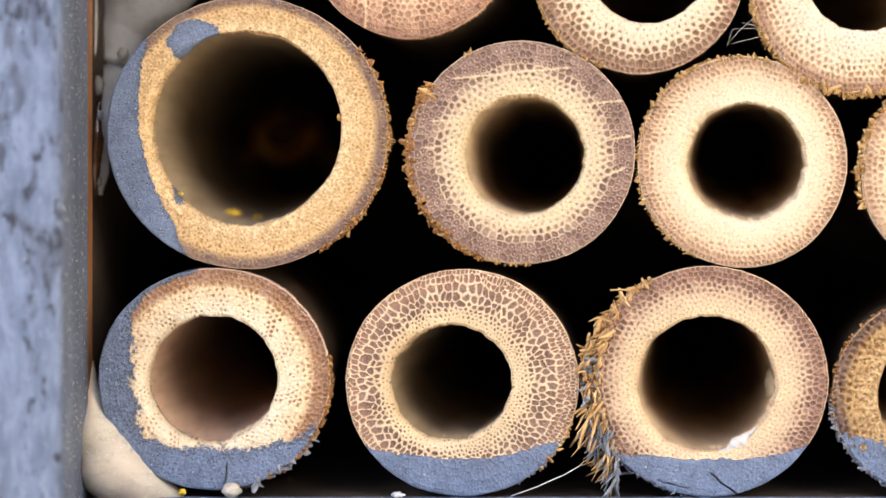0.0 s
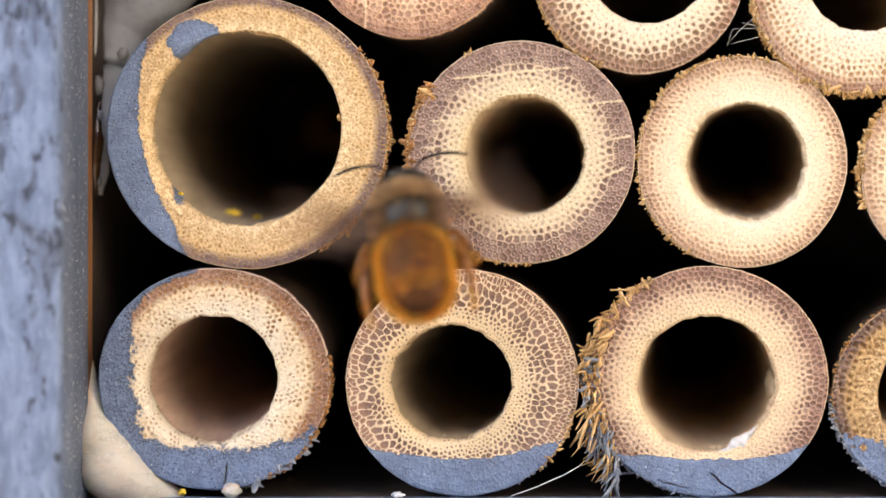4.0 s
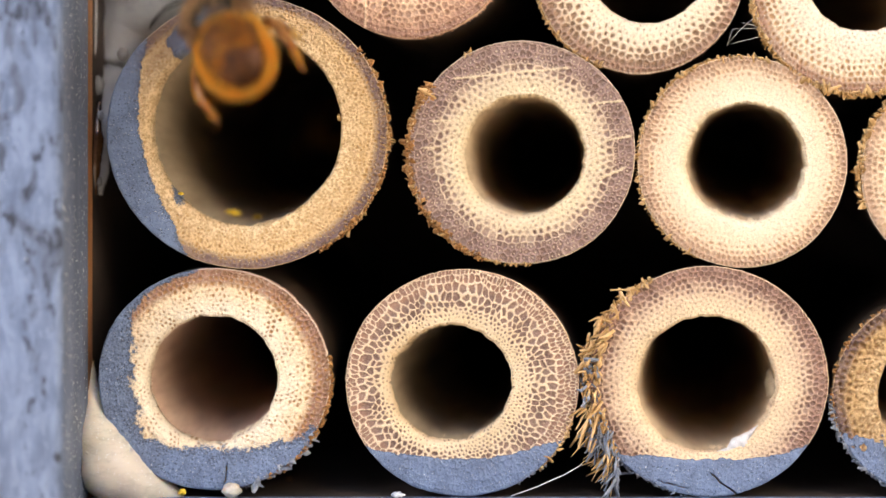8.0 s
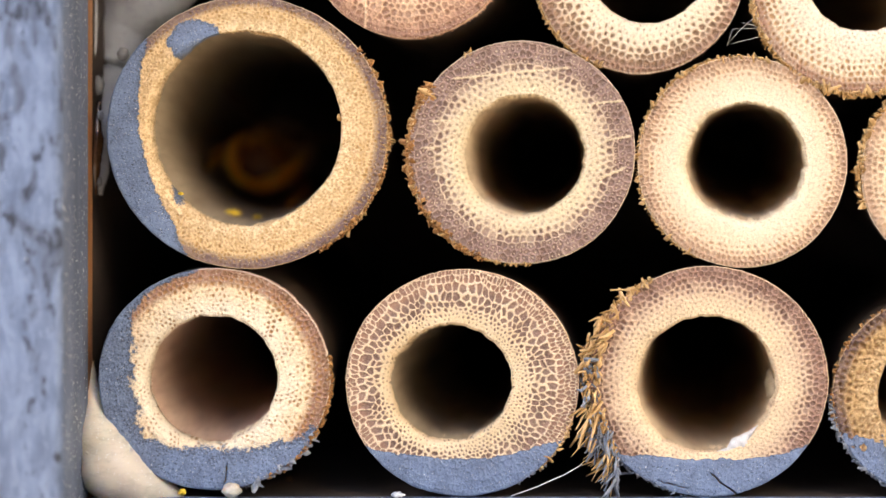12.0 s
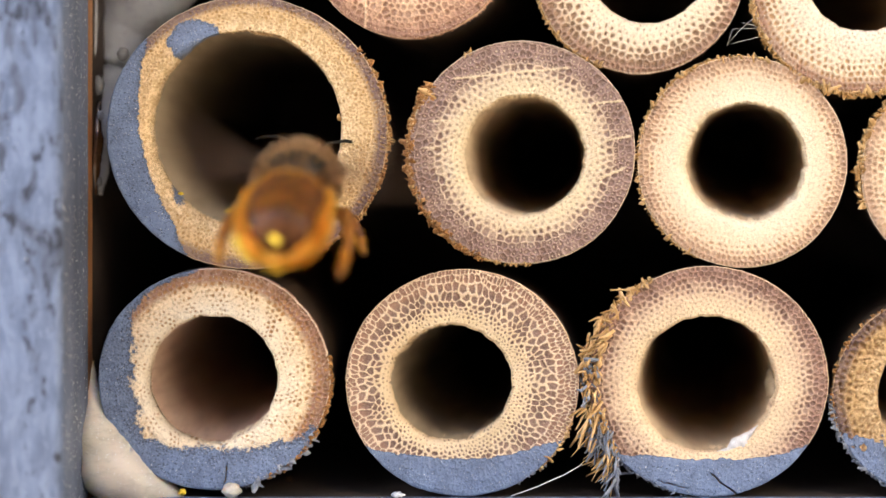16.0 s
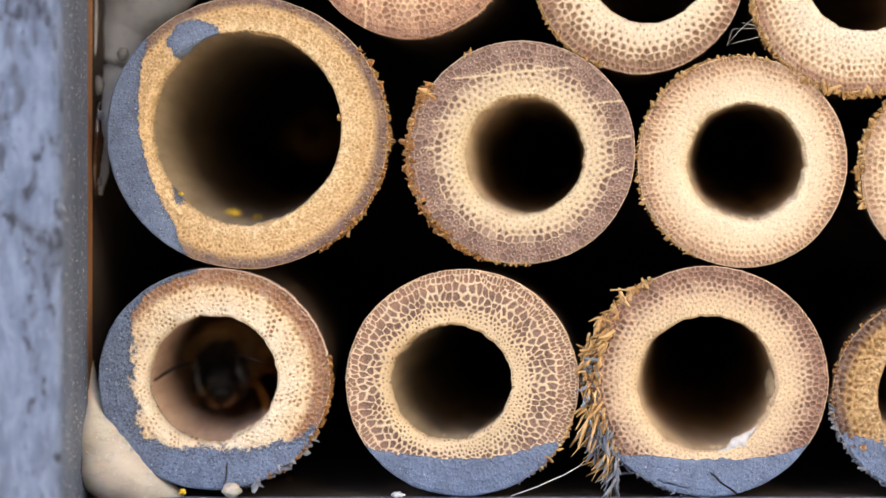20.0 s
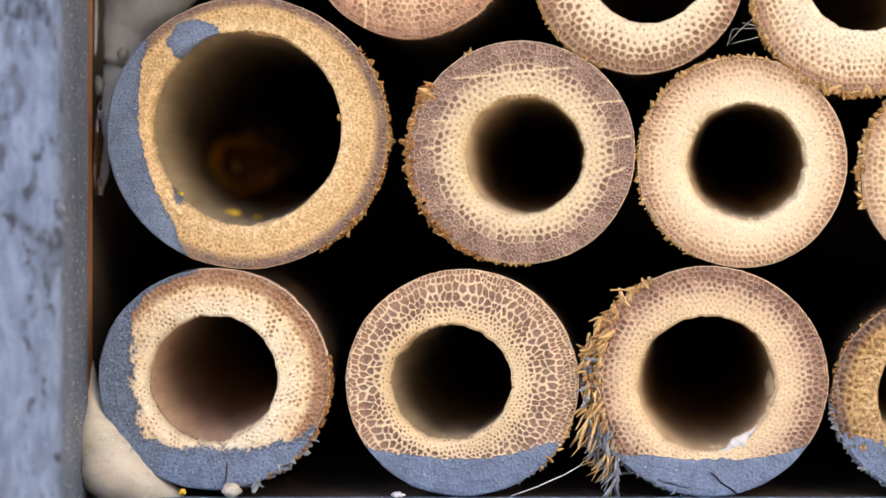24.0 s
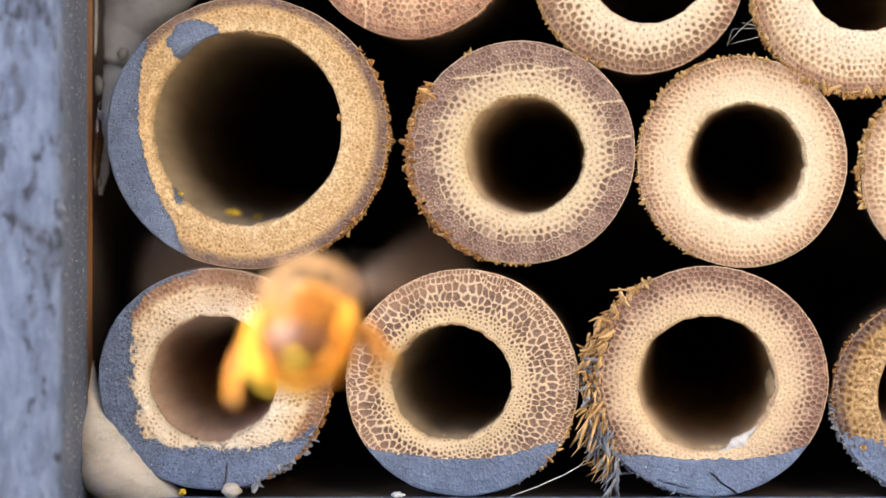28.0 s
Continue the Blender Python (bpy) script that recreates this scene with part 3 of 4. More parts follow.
REEDS = [
    dict(outer=(438, 235, 249, 241), bore=(437, 227, 166, 172), tilt=(-0.045, 0.10), lip=2.0, pore=8.8, granular=0.5, jitter=0.34, warp=9, sparse=0.75, thick=1.0, mouth=0.25, bore_mat=M_BORE_DARK, fine=1.3, fuzz=0.45, lift=0.8, walls=(0.50, 0.42), pith=0.1, mat=M_FACE_GOLD, grit=0.035, depth=0.09, inner_ragged=2.5,
         label="large bamboo reed with golden rim, partly painted blue",
         paint=(left_of([(276, 40), (262, 62), (250, 130), (241, 195), (252, 260), (272, 330), (300, 385), (332, 455)]), blob(345, 74, 46, 36), blob(318, 328, 14, 34)), paint_ragged=5, paint_soft=16,
         crumbs=((-60, 38, 520, 0.18, 1.1, M_CRUMB), (-55, 30, 200, 0.15, 1.3, M_FIBRE), (-8, 2, 34, 0.15, 4.5, M_FIBRE), (-46, -36, 24, 0.16, 1.8, M_FIBRE))),
    dict(outer=(924, 270, 201, 198), bore=(928, 275, 105, 105), tilt=(0.10, 0.07), mouth=0.3, lip=1.2, pore=12.4, dots=0.75, soft=0.6, fine=1.3, walls=(0.80, 0.20), pith=0.15, mat=M_FACE_MAUVE, grit=0.04,
         label="medium bamboo reed, mauve-brown pores, crumbly edge",
         scratches=((800, 140, 1010, 120), (1040, 185, 1108, 178), (1070, 250, 1120, 240), (1000, 345, 1110, 295), (760, 215, 830, 212), (745, 262, 775, 262), (960, 400, 1060, 330)),
         crumbs=((145, 250, 700, 0.22, 1.1, M_CRUMB), (147, 153, 16, 0.5, 1.5, M_CRUMB), (172, 190, 22, 0.4, 1.6, M_CRUMB), (205, 232, 18, 0.36, 1.4, M_CRUMB), (143, 153, 80, 0.26, 2.4, M_CRUMB), (143, 153, 30, 0.2, 2.6, M_FIBRE), (117, 121, 18, 0.2, 2.2, M_FIBRE), (150, 275, 260, 0.14, 1.6, M_FIBRE))),
    dict(outer=(1314, 287, 185, 187), bore=(1322, 286, 106, 103), tilt=(0.22, 0.10), mouth=0.2, lip=1.2, pore=10.5, fine=1.3, walls=(1.05, 0.30), pith=0.35, mat=M_FACE_CREAM, grit=0.04, inner_ragged=4,
         label="medium bamboo reed with pale cream end", patchy=0.08,
         crumbs=((75, 165, 620, 0.13, 1.5, M_FIBRE), (165, 245, 240, 0.12, 1.6, M_FIBRE))),
    dict(outer=(379, 671, 205, 197), bore=(378, 670, 112, 112), tilt=(-0.03, 0.05), mouth=0.15, lip=2.2, bore_mat=M_BORE_ROSE, fine=1.3, pore=10.5, walls=(0.62, 0.28), pith=0.45, sparse=0.30, thick=0.75, mat=M_FACE_AMBER, grit=0.07, fuzz=0.4, patchy=0.25,
         label="bamboo reed with whitish end and blue paint below",
         paint=(left_of([(350, 470), (318, 488), (255, 520), (234, 560), (226, 640), (234, 700), (246, 750), (270, 790)]),
                below([(170, 740), (245, 770), (330, 792), (400, 796), (455, 792), (520, 775), (600, 742)])), paint_ragged=15, paint_soft=46, cracks=((400, 822, 398, 858, 0.8),),
         crumbs=((-62, 12, 520, 0.18, 1.0, M_CRUMB), (-85, -30, 120, 0.24, 1.3, M_FIBRE_BLUE))),
    dict(outer=(818, 678, 206, 201), bore=(798, 678, 106, 102), tilt=(0.13, -0.02), lip=1.4, pore=14.0, profile=((0.0, 0.5), (0.2, 0.62), (0.42, 1.0), (0.6, 0.95), (0.8, 0.64), (1.0, 0.45)), stretches=((0.0, 1.0), (0.4, 1.2), (0.7, 1.6), (1.0, 1.8)), jitter=0.26, warp=8,
         lift=0.10, soft=0.35, walls=(0.66, 0.17), pith=0.0, bore_mat=M_BORE_DARK, mat=M_FACE_NET, depth=0.12, fine=1.25, paint_fill=0.6,
         label="bamboo reed with a clear net of open pores", patchy=0.06,
         paint=(below([(610, 770), (660, 795), (700, 806), (800, 812), (870, 812), (930, 800), (980, 782), (1015, 768)]),), paint_ragged=5,
         crumbs=((-50, -20, 120, 0.18, 1.5, M_FIBRE), (-62, -45, 40, 0.2, 1.4, M_FIBRE_BLUE))),
    dict(outer=(1253, 675, 213, 204), bore=(1251, 680, 123, 120), tilt=(0.2, -0.02), mouth=0.12, lip=1.0, pore=10.8, fine=1.3, walls=(0.80, 0.24), pith=0.28, mat=M_FACE_PINK, grit=0.04,
         label="bamboo reed with frayed side and blue paint below",
         cracks=((1258, 838, 1312, 884, 1.3), (1165, 850, 1215, 866, 0.6)), paint=(below([(1040, 785), (1100, 803), (1200, 812), (1300, 812), (1400, 800), (1470, 776)]),), paint_ragged=5,
         crumbs=((118, 150, 160, 0.2, 2.2, M_FIBRE), (205, 260, 200, 0.14, 1.3, M_FIBRE_BLUE))),
    dict(outer=(1662, 702, 190, 177), bore=(1664, 700, 112, 108), tilt=(0.28, 0.02), pore=13.0, walls=(0.66, 0.4), pith=0.2, mat=M_FACE_COARSE, granular=0.5, depth=0.2, grit=0.14, fuzz=0.5, patchy=0.3,
         label="bamboo reed with coarse golden end, paint spattered",
         paint=(below([(1460, 765), (1568, 790), (1850, 790)]),), paint_ragged=22, fine=2.0,
         crumbs=((180, 250, 260, 0.16, 1.5, M_FIBRE_BLUE), (100, 200, 140, 0.13, 1.5, M_CRUMB))),
    dict(outer=(1704, 308, 180, 178), bore=(1706, 306, 100, 98), tilt=(0.30, 0.08), pore=12.0, walls=(0.7, 0.3), pith=0.2, mat=M_FACE_CREAM, fine=2.2,
         label="bamboo reed with cream end beside the box's edge",
         crumbs=((130, 200, 300, 0.2, 1.6, M_FIBRE),)),
    dict(outer=(724, -118, 186, 186), bore=(724, -118, 98, 98), pore=12.0, dots=0.8, walls=(0.6, 0.22), mat=M_FACE_TAN, scratches=((648, -40, 646, 62),), fine=2.0,
         label="bamboo reed with brownish pink end"),
    dict(outer=(1131, -58, 188, 188), bore=(1146, -69, 110, 110), pore=14.0, lip=0.8, walls=(0.72, 0.22), pith=0.22, mat=M_FACE_PALE, soft=0.4, lift=0.2, depth=0.15,
         label="bamboo reed with pale end and open pores",
         crumbs=((195, 250, 360, 0.12, 1.6, M_FIBRE),)),
    dict(outer=(1522, -30, 194, 196), bore=(1530, -55, 108, 110), pore=12.0, lip=0.6, walls=(0.85, 0.38), pith=0.25, mat=M_FACE_WHITE,
         label="bamboo reed with pale end and crusty edge",
         crumbs=((170, 300, 1100, 0.15, 1.5, M_FIBRE), (225, 300, 260, 0.2, 2.4, M_FIBRE))),
]


# ---- sealant, fibres, crumbs ----
def bead(points, radii, name, mat, label, category, rough=0.25, n=20):
    """A smeared bead of sealant: one lumpy skin along a line."""
    pts, rad = [Vector(at(*p)) * 1000 for p in points], list(radii)
    line, rr = [], []
    for k in range(len(pts) - 1):
        for q in range(6):
            s = q / 6
            s2 = s * s * (3 - 2 * s)
            line.append(pts[k].lerp(pts[k + 1], s))
            rr.append(rad[k] + (rad[k + 1] - rad[k]) * s2)
    line.append(pts[-1])
    rr.append(rad[-1])
    verts, faces = pipe(line, rr, n)
    for k, c in enumerate(line):
        for q in range(n):
            p = verts[k * n + q]
            verts[k * n + q] = c * MM + (p - c * MM) * (1 + rough * noise.noise(p * 700) + 0.4 * rough * noise.noise(p * 2200))
    return tagged(part(name, (verts, faces), mat, None), label, category)


def as_part(ob, thing):
    """Make a lump a part of the thing that it sticks to."""
    ob.parent = thing
    for key in ("category", "group"):
        if key in ob:
            del ob[key]


def build_sealant():
    cream = bead([(160, 640, 1.6), (160, 670, 1.4), (164, 715, 1.0), (172, 775, 0.4), (196, 826, 0.3), (246, 858, 0.6), (300, 880, 0.9), (334, 890, 1.0)], [0.2, 0.4, 0.8, 1.45, 1.9, 1.5, 0.75, 0.2],
                 "sealant_bead", M_CREAM, "cream sealant smeared in the corner of the box", "sealant", 0.09)
    as_part(bead([(152, 800, -1.0), (190, 822, -1.15), (236, 846, -0.62), (270, 864, 0.1)], [0.1, 0.16, 0.14, 0.06], "fold", M_CREAM, "", "", 0.3, 12), cream)
    clear = bead([(300, -70, 6.0), (252, -5, 6.0), (222, 60, 6.0), (204, 120, 5.4), (188, 190, 4.4), (182, 250, 3.6), (178, 300, 3.2), (174, 345, 3.2)], [2.8, 2.8, 2.1, 1.3, 0.75, 0.6, 0.55, 0.25],
                 "sealant_bead", M_CLEAR, "clear sealant smeared between board and reed", "sealant", 0.10, 28)
    as_part(bead([(176, 180, 2.6), (172, 215, 2.4), (170, 250, 2.2), (167, 300, 2.2), (166, 345, 2.4)], [0.15, 0.3, 0.42, 0.36, 0.15], "drip", M_AMBER, "glossy brown drip", "", 0.5, 14), clear)
    # Thin pale bead modelled in place of the long highlight down the film.
    as_part(bead([(167, -40, 2.4), (167, 20, 2.4), (166, 80, 2.3), (165, 118, 2.2)], [0.2, 0.24, 0.2, 0.05], "film_highlight", M_FOG, "pale bead standing in for the highlight on the sealant film", "", 0.3, 12), clear)
    # Lumps and drops; the pale one at 176, 322 replaces a highlight.
    for u, v, d, size, mat, label, seed in ((238, 6, 7.5, (1.15, 1.0, 1.5), M_MILK, "white blob of sealant", 33), (174, 152, 2.6, (0.36, 0.4, 0.6), M_FOG, "pale lump of sealant", 34),
                                            (178, 205, 2.4, (0.2, 0.2, 0.32), M_CLEAR, "clear drop of sealant", 35), (176, 322, 2.2, (0.16, 0.16, 0.3), M_FOG, "pale drop standing in for a highlight on the sealant", 36),
                                            (218, 96, 2.0, (0.36, 0.3, 0.42), M_FOG, "yellowish lump of sealant", 38)):
        as_part(crumb(u, v, d, size, mat, "drop", label, "", seed, 0.35), clear)


def fibre_bundle():
    """Split fibres along the flank of the frayed reed."""
    thing = empty("fibre_bundle", Matrix.Translation(at(1045, 700)), "loose split bamboo fibres, golden and blue-grey", "bamboo fibre", kind="stuff")
    o = np.array(at(1045, 700)) * 1000
    # name, count, span down the flank, material, widths, length over width, lead, spread, how far it stands out
    groups = (("golden_fibre", 80, 545, 660, M_FIBRE, (0.12, 0.34), 3.6, (-0.7, -0.2, -0.6), 0.4, 0.12), ("golden_fibre", 330, 600, 800, M_FIBRE, (0.08, 0.26), 2.8, (-0.05, -0.2, -0.9), 0.35, 0.0),
              ("painted_fibre", 90, 630, 790, M_FIBRE_BLUE, (0.14, 0.36), 2.2, (-0.1, -0.5, -0.5), 0.5, 0.1), ("golden_fibre", 44, 715, 815, M_FIBRE, (0.12, 0.30), 8.0, (-0.45, -0.15, -0.9), 0.36, 0.42),
              ("golden_fibre", 40, 745, 830, M_FIBRE, (0.08, 0.16), 15.0, (-0.5, 0.1, -0.8), 0.35, 0.42),
              ("painted_fibre", 100, 735, 850, M_FIBRE_BLUE, (0.12, 0.28), 7.0, (-0.3, -0.25, -0.95), 0.34, 0.4), ("painted_fibre", 120, 770, 860, M_FIBRE_BLUE, (0.10, 0.26), 2.4, (0.2, -0.4, -0.6), 0.6, 0.1))
    for name, n, v0, v1, mat, sizes, stretch, lead, spread, out in groups:
        v = RNG.uniform(v0, v1, n)
        edge = 1253 - 212 * np.sqrt(np.clip(1 - ((v - 675) / 206) ** 2, 0.02, 1))
        u = np.minimum(edge + RNG.uniform(-12, 18, n), 1090)
        base = np.array([np.array(at(a, b, 0)) * 1000 for a, b in zip(u, v)]) - o
        base[:, 1] = RNG.uniform(-0.4, 0.9, n)
        way = np.array(lead) + RNG.normal(size=(n, 3)) * spread
        way /= np.linalg.norm(way, axis=1, keepdims=True)
        size = RNG.uniform(*sizes, n)
        part(name, chips(base + way * (size * stretch * out)[:, None], size, stretch, way, (0.9, 0.5)), mat, thing, kind="stuff")
    return thing


def hair_line(name, points, r, mat, label, category):
    pts = [Vector(at(*p)) * 1000 for p in points]
    ob = part(name, pipe(pts, [r] * len(pts), 6), mat, None)
    return tagged(ob, label, category)


def crumb(u, v, d, r, mat, name, label, category, seed, rough=1.0):
    bm = bmesh.new()
    bmesh.ops.create_icosphere(bm, subdivisions=3, radius=1.0)
    for q in bm.verts:
        n = q.co.normalized()
        w = 1 + rough * 0.5 * noise.noise(n * 2 + Vector((seed, 0, 0))) + rough * 0.25 * noise.noise(n * 5 + Vector((seed, 4, 0)))
        q.co = Vector((n.x * r[0], n.y * r[1], n.z * r[2])) * w * MM
    ob = part(name, bm, mat, None)
    ob.location = at(u, v, d)
    return tagged(ob, label, category)


def build_small():
    build_sealant()
    fibre_bundle()
    hair_line("loose_fibre", [(905, 878, -0.6), (950, 862, -0.6), (1000, 840, -0.3), (1030, 822, 0.2)], 0.035, M_SILK, "thin pale fibre stretched above the base", "fibre")
    hair_line("loose_fibre", [(1080, 514, 0.2), (1098, 513, 0), (1118, 514, 0.2)], 0.06, M_FIBRE, "short golden splinter on the reed", "fibre")
    hair_line("silk_thread", [(1335, 30, 0.3), (1305, 58, 0.1), (1287, 80, 0.2), (1310, 74, 0.2), (1342, 66, 0.3)], 0.013, M_SILK, "fine pale silk thread between reeds", "silk")
    hair_line("silk_thread", [(1287, 80, 0.2), (1296, 52, 0.2), (1340, 50, 0.3)], 0.011, M_SILK, "fine pale silk thread between reeds", "silk")
    hair_line("silk_thread", [(1312, 40, 0.3), (1330, 44, 0.2), (1352, 54, 0.2)], 0.013, M_SILK, "fine pale silk thread between reeds", "silk")
    bead([(1240, 805, 0.4), (1266, 802, 0.3), (1288, 796, 0.3), (1300, 785, 0.3), (1314, 780, 0.4), (1328, 768, 0.7), (1342, 754, 1.3)], [0.03, 0.07, 0.13, 0.3, 0.26, 0.2, 0.08],
         "white_wad", M_WHITE, "white fluffy wad in the mouth of a reed", "wad", 0.9, 24)
    crumb(1366, 684, 2.4, (0.3, 1.0, 0.9), M_BORE_DARK, "bore_flake", "pale flake lifted from the bore wall", "flake", 4)
    crumb(410, 868, -0.6, (0.55, 0.5, 0.42), M_CREAM, "sealant_crumb", "pale crumb of sealant on the base", "crumb", 5, 0.5)
    crumb(323, 871, -0.4, (0.2, 0.25, 0.16), M_POLLEN, "pollen_grain", "yellow pollen clump on the base", "pollen", 6)
    crumb(515, 866, 6.0, (0.7, 0.6, 0.6), M_CRUMB, "earth_crumb", "brown earthen crumb under the reed", "crumb", 7)
    crumb(704, 876, -0.5, (0.35, 0.3, 0.18), M_SILK, "dust_flake", "grey flake of dust on the base", "dust", 8)
    for k, (u, v, d, s) in enumerate(((320, 343, 0.6, 0.16), (410, 379, 6.0, 0.5), (455, 384, 6.5, 0.25))):
        crumb(u, v, d, (s, s, s * 0.6), M_POLLEN, "pollen_grain", "yellow pollen clump in the mouth of a reed", "pollen", 10 + k)
    crumb(600, 208, 0.3, (0.12, 0.2, 0.2), M_FIBRE, "pith_flake", "pale flake on the inner edge of the reed", "flake", 20)


# ---- surroundings: open ground, two unseen walls added to steer the light ----
def build_surroundings():
    # Added reflector: a pale wall out of view, throwing sun in from the right.
    wall = part("bounce_wall", box_bm(0.26, 0.40, -0.52, -0.08, 0, 1.6, 0.004), M_WALL, None)
    tagged(wall, "plain wall added out of view to bounce sunlight onto the reeds", "wall", kind="structure")
    # Added blocker behind the camera; keeps horizon light out of the bores.
    wall = part("blocker_wall", box_bm(-0.24, 0.25, -0.40, -0.36, 0, 0.22, 0.004), M_BACK, None)
    tagged(wall, "low dark wall added out of view to block light into the bores", "wall", kind="structure")
    bm = bmesh.new()
    bmesh.ops.create_grid(bm, x_segments=8, y_segments=8, size=1500)
    ground = part("ground", bm, M_GROUND, None)
    tagged(ground, "dark earthy ground under the box", "ground", kind="structure")


# ---- mason bees: head to +y, back to +z, the waist at the origin ----
ABDOMEN = [(-0.1, 0.7, 0.7, 0.05), (-0.5, 1.48, 1.35, 0.0), (-1.2, 1.92, 1.75, -0.05), (-2.2, 2.14, 1.95, -0.1), (-3.3, 2.14, 1.9, -0.2),
           (-4.4, 2.05, 1.78, -0.3), (-5.3, 1.84, 1.5, -0.42), (-5.9, 1.36, 1.05, -0.56), (-6.2, 0.6, 0.45, -0.66)]
THORAX = [(-0.3, 0.75, 0.75, 0.05), (0.0, 1.35, 1.3, 0.1), (0.8, 1.85, 1.7, 0.15), (1.8, 2.02, 1.85, 0.2), (2.8, 1.8, 1.62, 0.1), (3.45, 1.25, 1.12, 0.0), (3.7, 0.65, 0.6, -0.1)]
HEAD = [(3.2, 0.7, 0.7, -0.15), (3.4, 1.2, 1.15, -0.2), (3.8, 1.5, 1.45, -0.3), (4.3, 1.5, 1.5, -0.45), (4.8, 1.2, 1.2, -0.6), (5.15, 0.8, 0.8, -0.75), (5.3, 0.4, 0.4, -0.8)]


def ring_at(rings, y):
    ys = np.array([r[0] for r in rings])
    order = np.argsort(ys)
    return [np.interp(y, ys[order], np.array([r[c] for r in rings])[order]) for c in (1, 2, 3)]


def fur(rings, n, y0, y1, a0, a1, length, radius, sweep, keep=None):
    """Hairs on a lofted body between two stations and two angles round it (degrees, 90 is the back)."""
    y = RNG.uniform(y0, y1, n)
    t = np.radians(RNG.uniform(a0, a1, n))
    if keep is not None:
        ok = keep(y, np.degrees(t)) > RNG.uniform(0, 1, n)
        y, t = y[ok], t[ok]
    a, b, zc = ring_at(rings, y)
    base = np.stack([a * np.cos(t), y, b * np.sin(t) + zc], -1) * [0.98, 1, 0.98]
    nor = np.stack([np.cos(t) / np.maximum(a, 0.3), np.zeros_like(t), np.sin(t) / np.maximum(b, 0.3)], -1)
    nor /= np.linalg.norm(nor, axis=1, keepdims=True)
    slope = (ring_at(rings, y + 0.15)[0] - ring_at(rings, y - 0.15)[0]) / 0.3
    nor[:, 1] = -np.clip(slope, -1.6, 1.6)
    nor[:, 1] += sweep
    nor += RNG.normal(size=nor.shape) * 0.2
    for c in range(3):                         # hair lies in loose tufts
        nor[:, c] += 0.55 * vnoise(y * 2.6 + 9 * c, t * 3.0, 77 + c, 2)
    return strands(base, nor, length * RNG.uniform(0.55, 1.25, len(base)), radius)


def wing_mesh(length, chord, side, z=0.0):
    """A thin film with a curved outline, from the hinge outwards; side is 1 or -1."""
    n, m = 22, 7
    verts, faces = [], []
    for i in range(n + 1):
        s = i / n
        lead = 0.35 * chord * math.sin(math.pi * min(1, s * 1.02)) ** 0.8 * 0.5 + 0.05
        trail = chord * (math.sin(math.pi * s ** 1.35 * 0.97 + 0.06) ** 0.75) * 0.78
        for j in range(m + 1):
            w = j / m
            verts.append((side * length * s, lead - (lead + trail) * w, z + 0.10 * math.sin(w * 9) * s * (1 - s) + 0.15 * s * s))
    for i in range(n):
        for j in range(m):
            q = (i * (m + 1) + j, (i + 1) * (m + 1) + j, (i + 1) * (m + 1) + j + 1, i * (m + 1) + j + 1)
            faces.append(q if side < 0 else q[::-1])
    return [Vector(p) * MM for p in verts], faces


def veins(length, chord, side):
    lines = [[(0, 0.05, 0.02), (0.5, 0.21 * chord, 0.05), (0.95, 0.08 * chord, 0.14)], [(0, 0, 0.02), (0.35, -0.12 * chord, 0.08), (0.7, -0.25 * chord, 0.12)],
             [(0.05, 0, 0.02), (0.4, -0.40 * chord, 0.07), (0.6, -0.55 * chord, 0.08)], [(0.45, 0.15 * chord, 0.06), (0.5, -0.15 * chord, 0.09), (0.48, -0.45 * chord, 0.08)],
             [(0.68, 0.15 * chord, 0.1), (0.66, -0.2 * chord, 0.12)]]
    return join(*[pipe([(side * length * s, y, z + 0.02) for s, y, z in ln], [0.065 - 0.012 * i for i in range(len(ln))], 5) for ln in lines])


def leg(points, thick):
    pts = [Vector(p) for p in points]
    coxa, knee, ankle, toe = pts
    line = [coxa, coxa.lerp(knee, 0.5), knee, knee.lerp(ankle, 0.5), ankle, ankle.lerp(toe, 0.3), ankle.lerp(toe, 0.6), toe]
    rad = [0.30, 0.36, 0.24, 0.36, 0.28, 0.16, 0.13, 0.07]
    return pipe(line, [r * thick for r in rad], 8), line


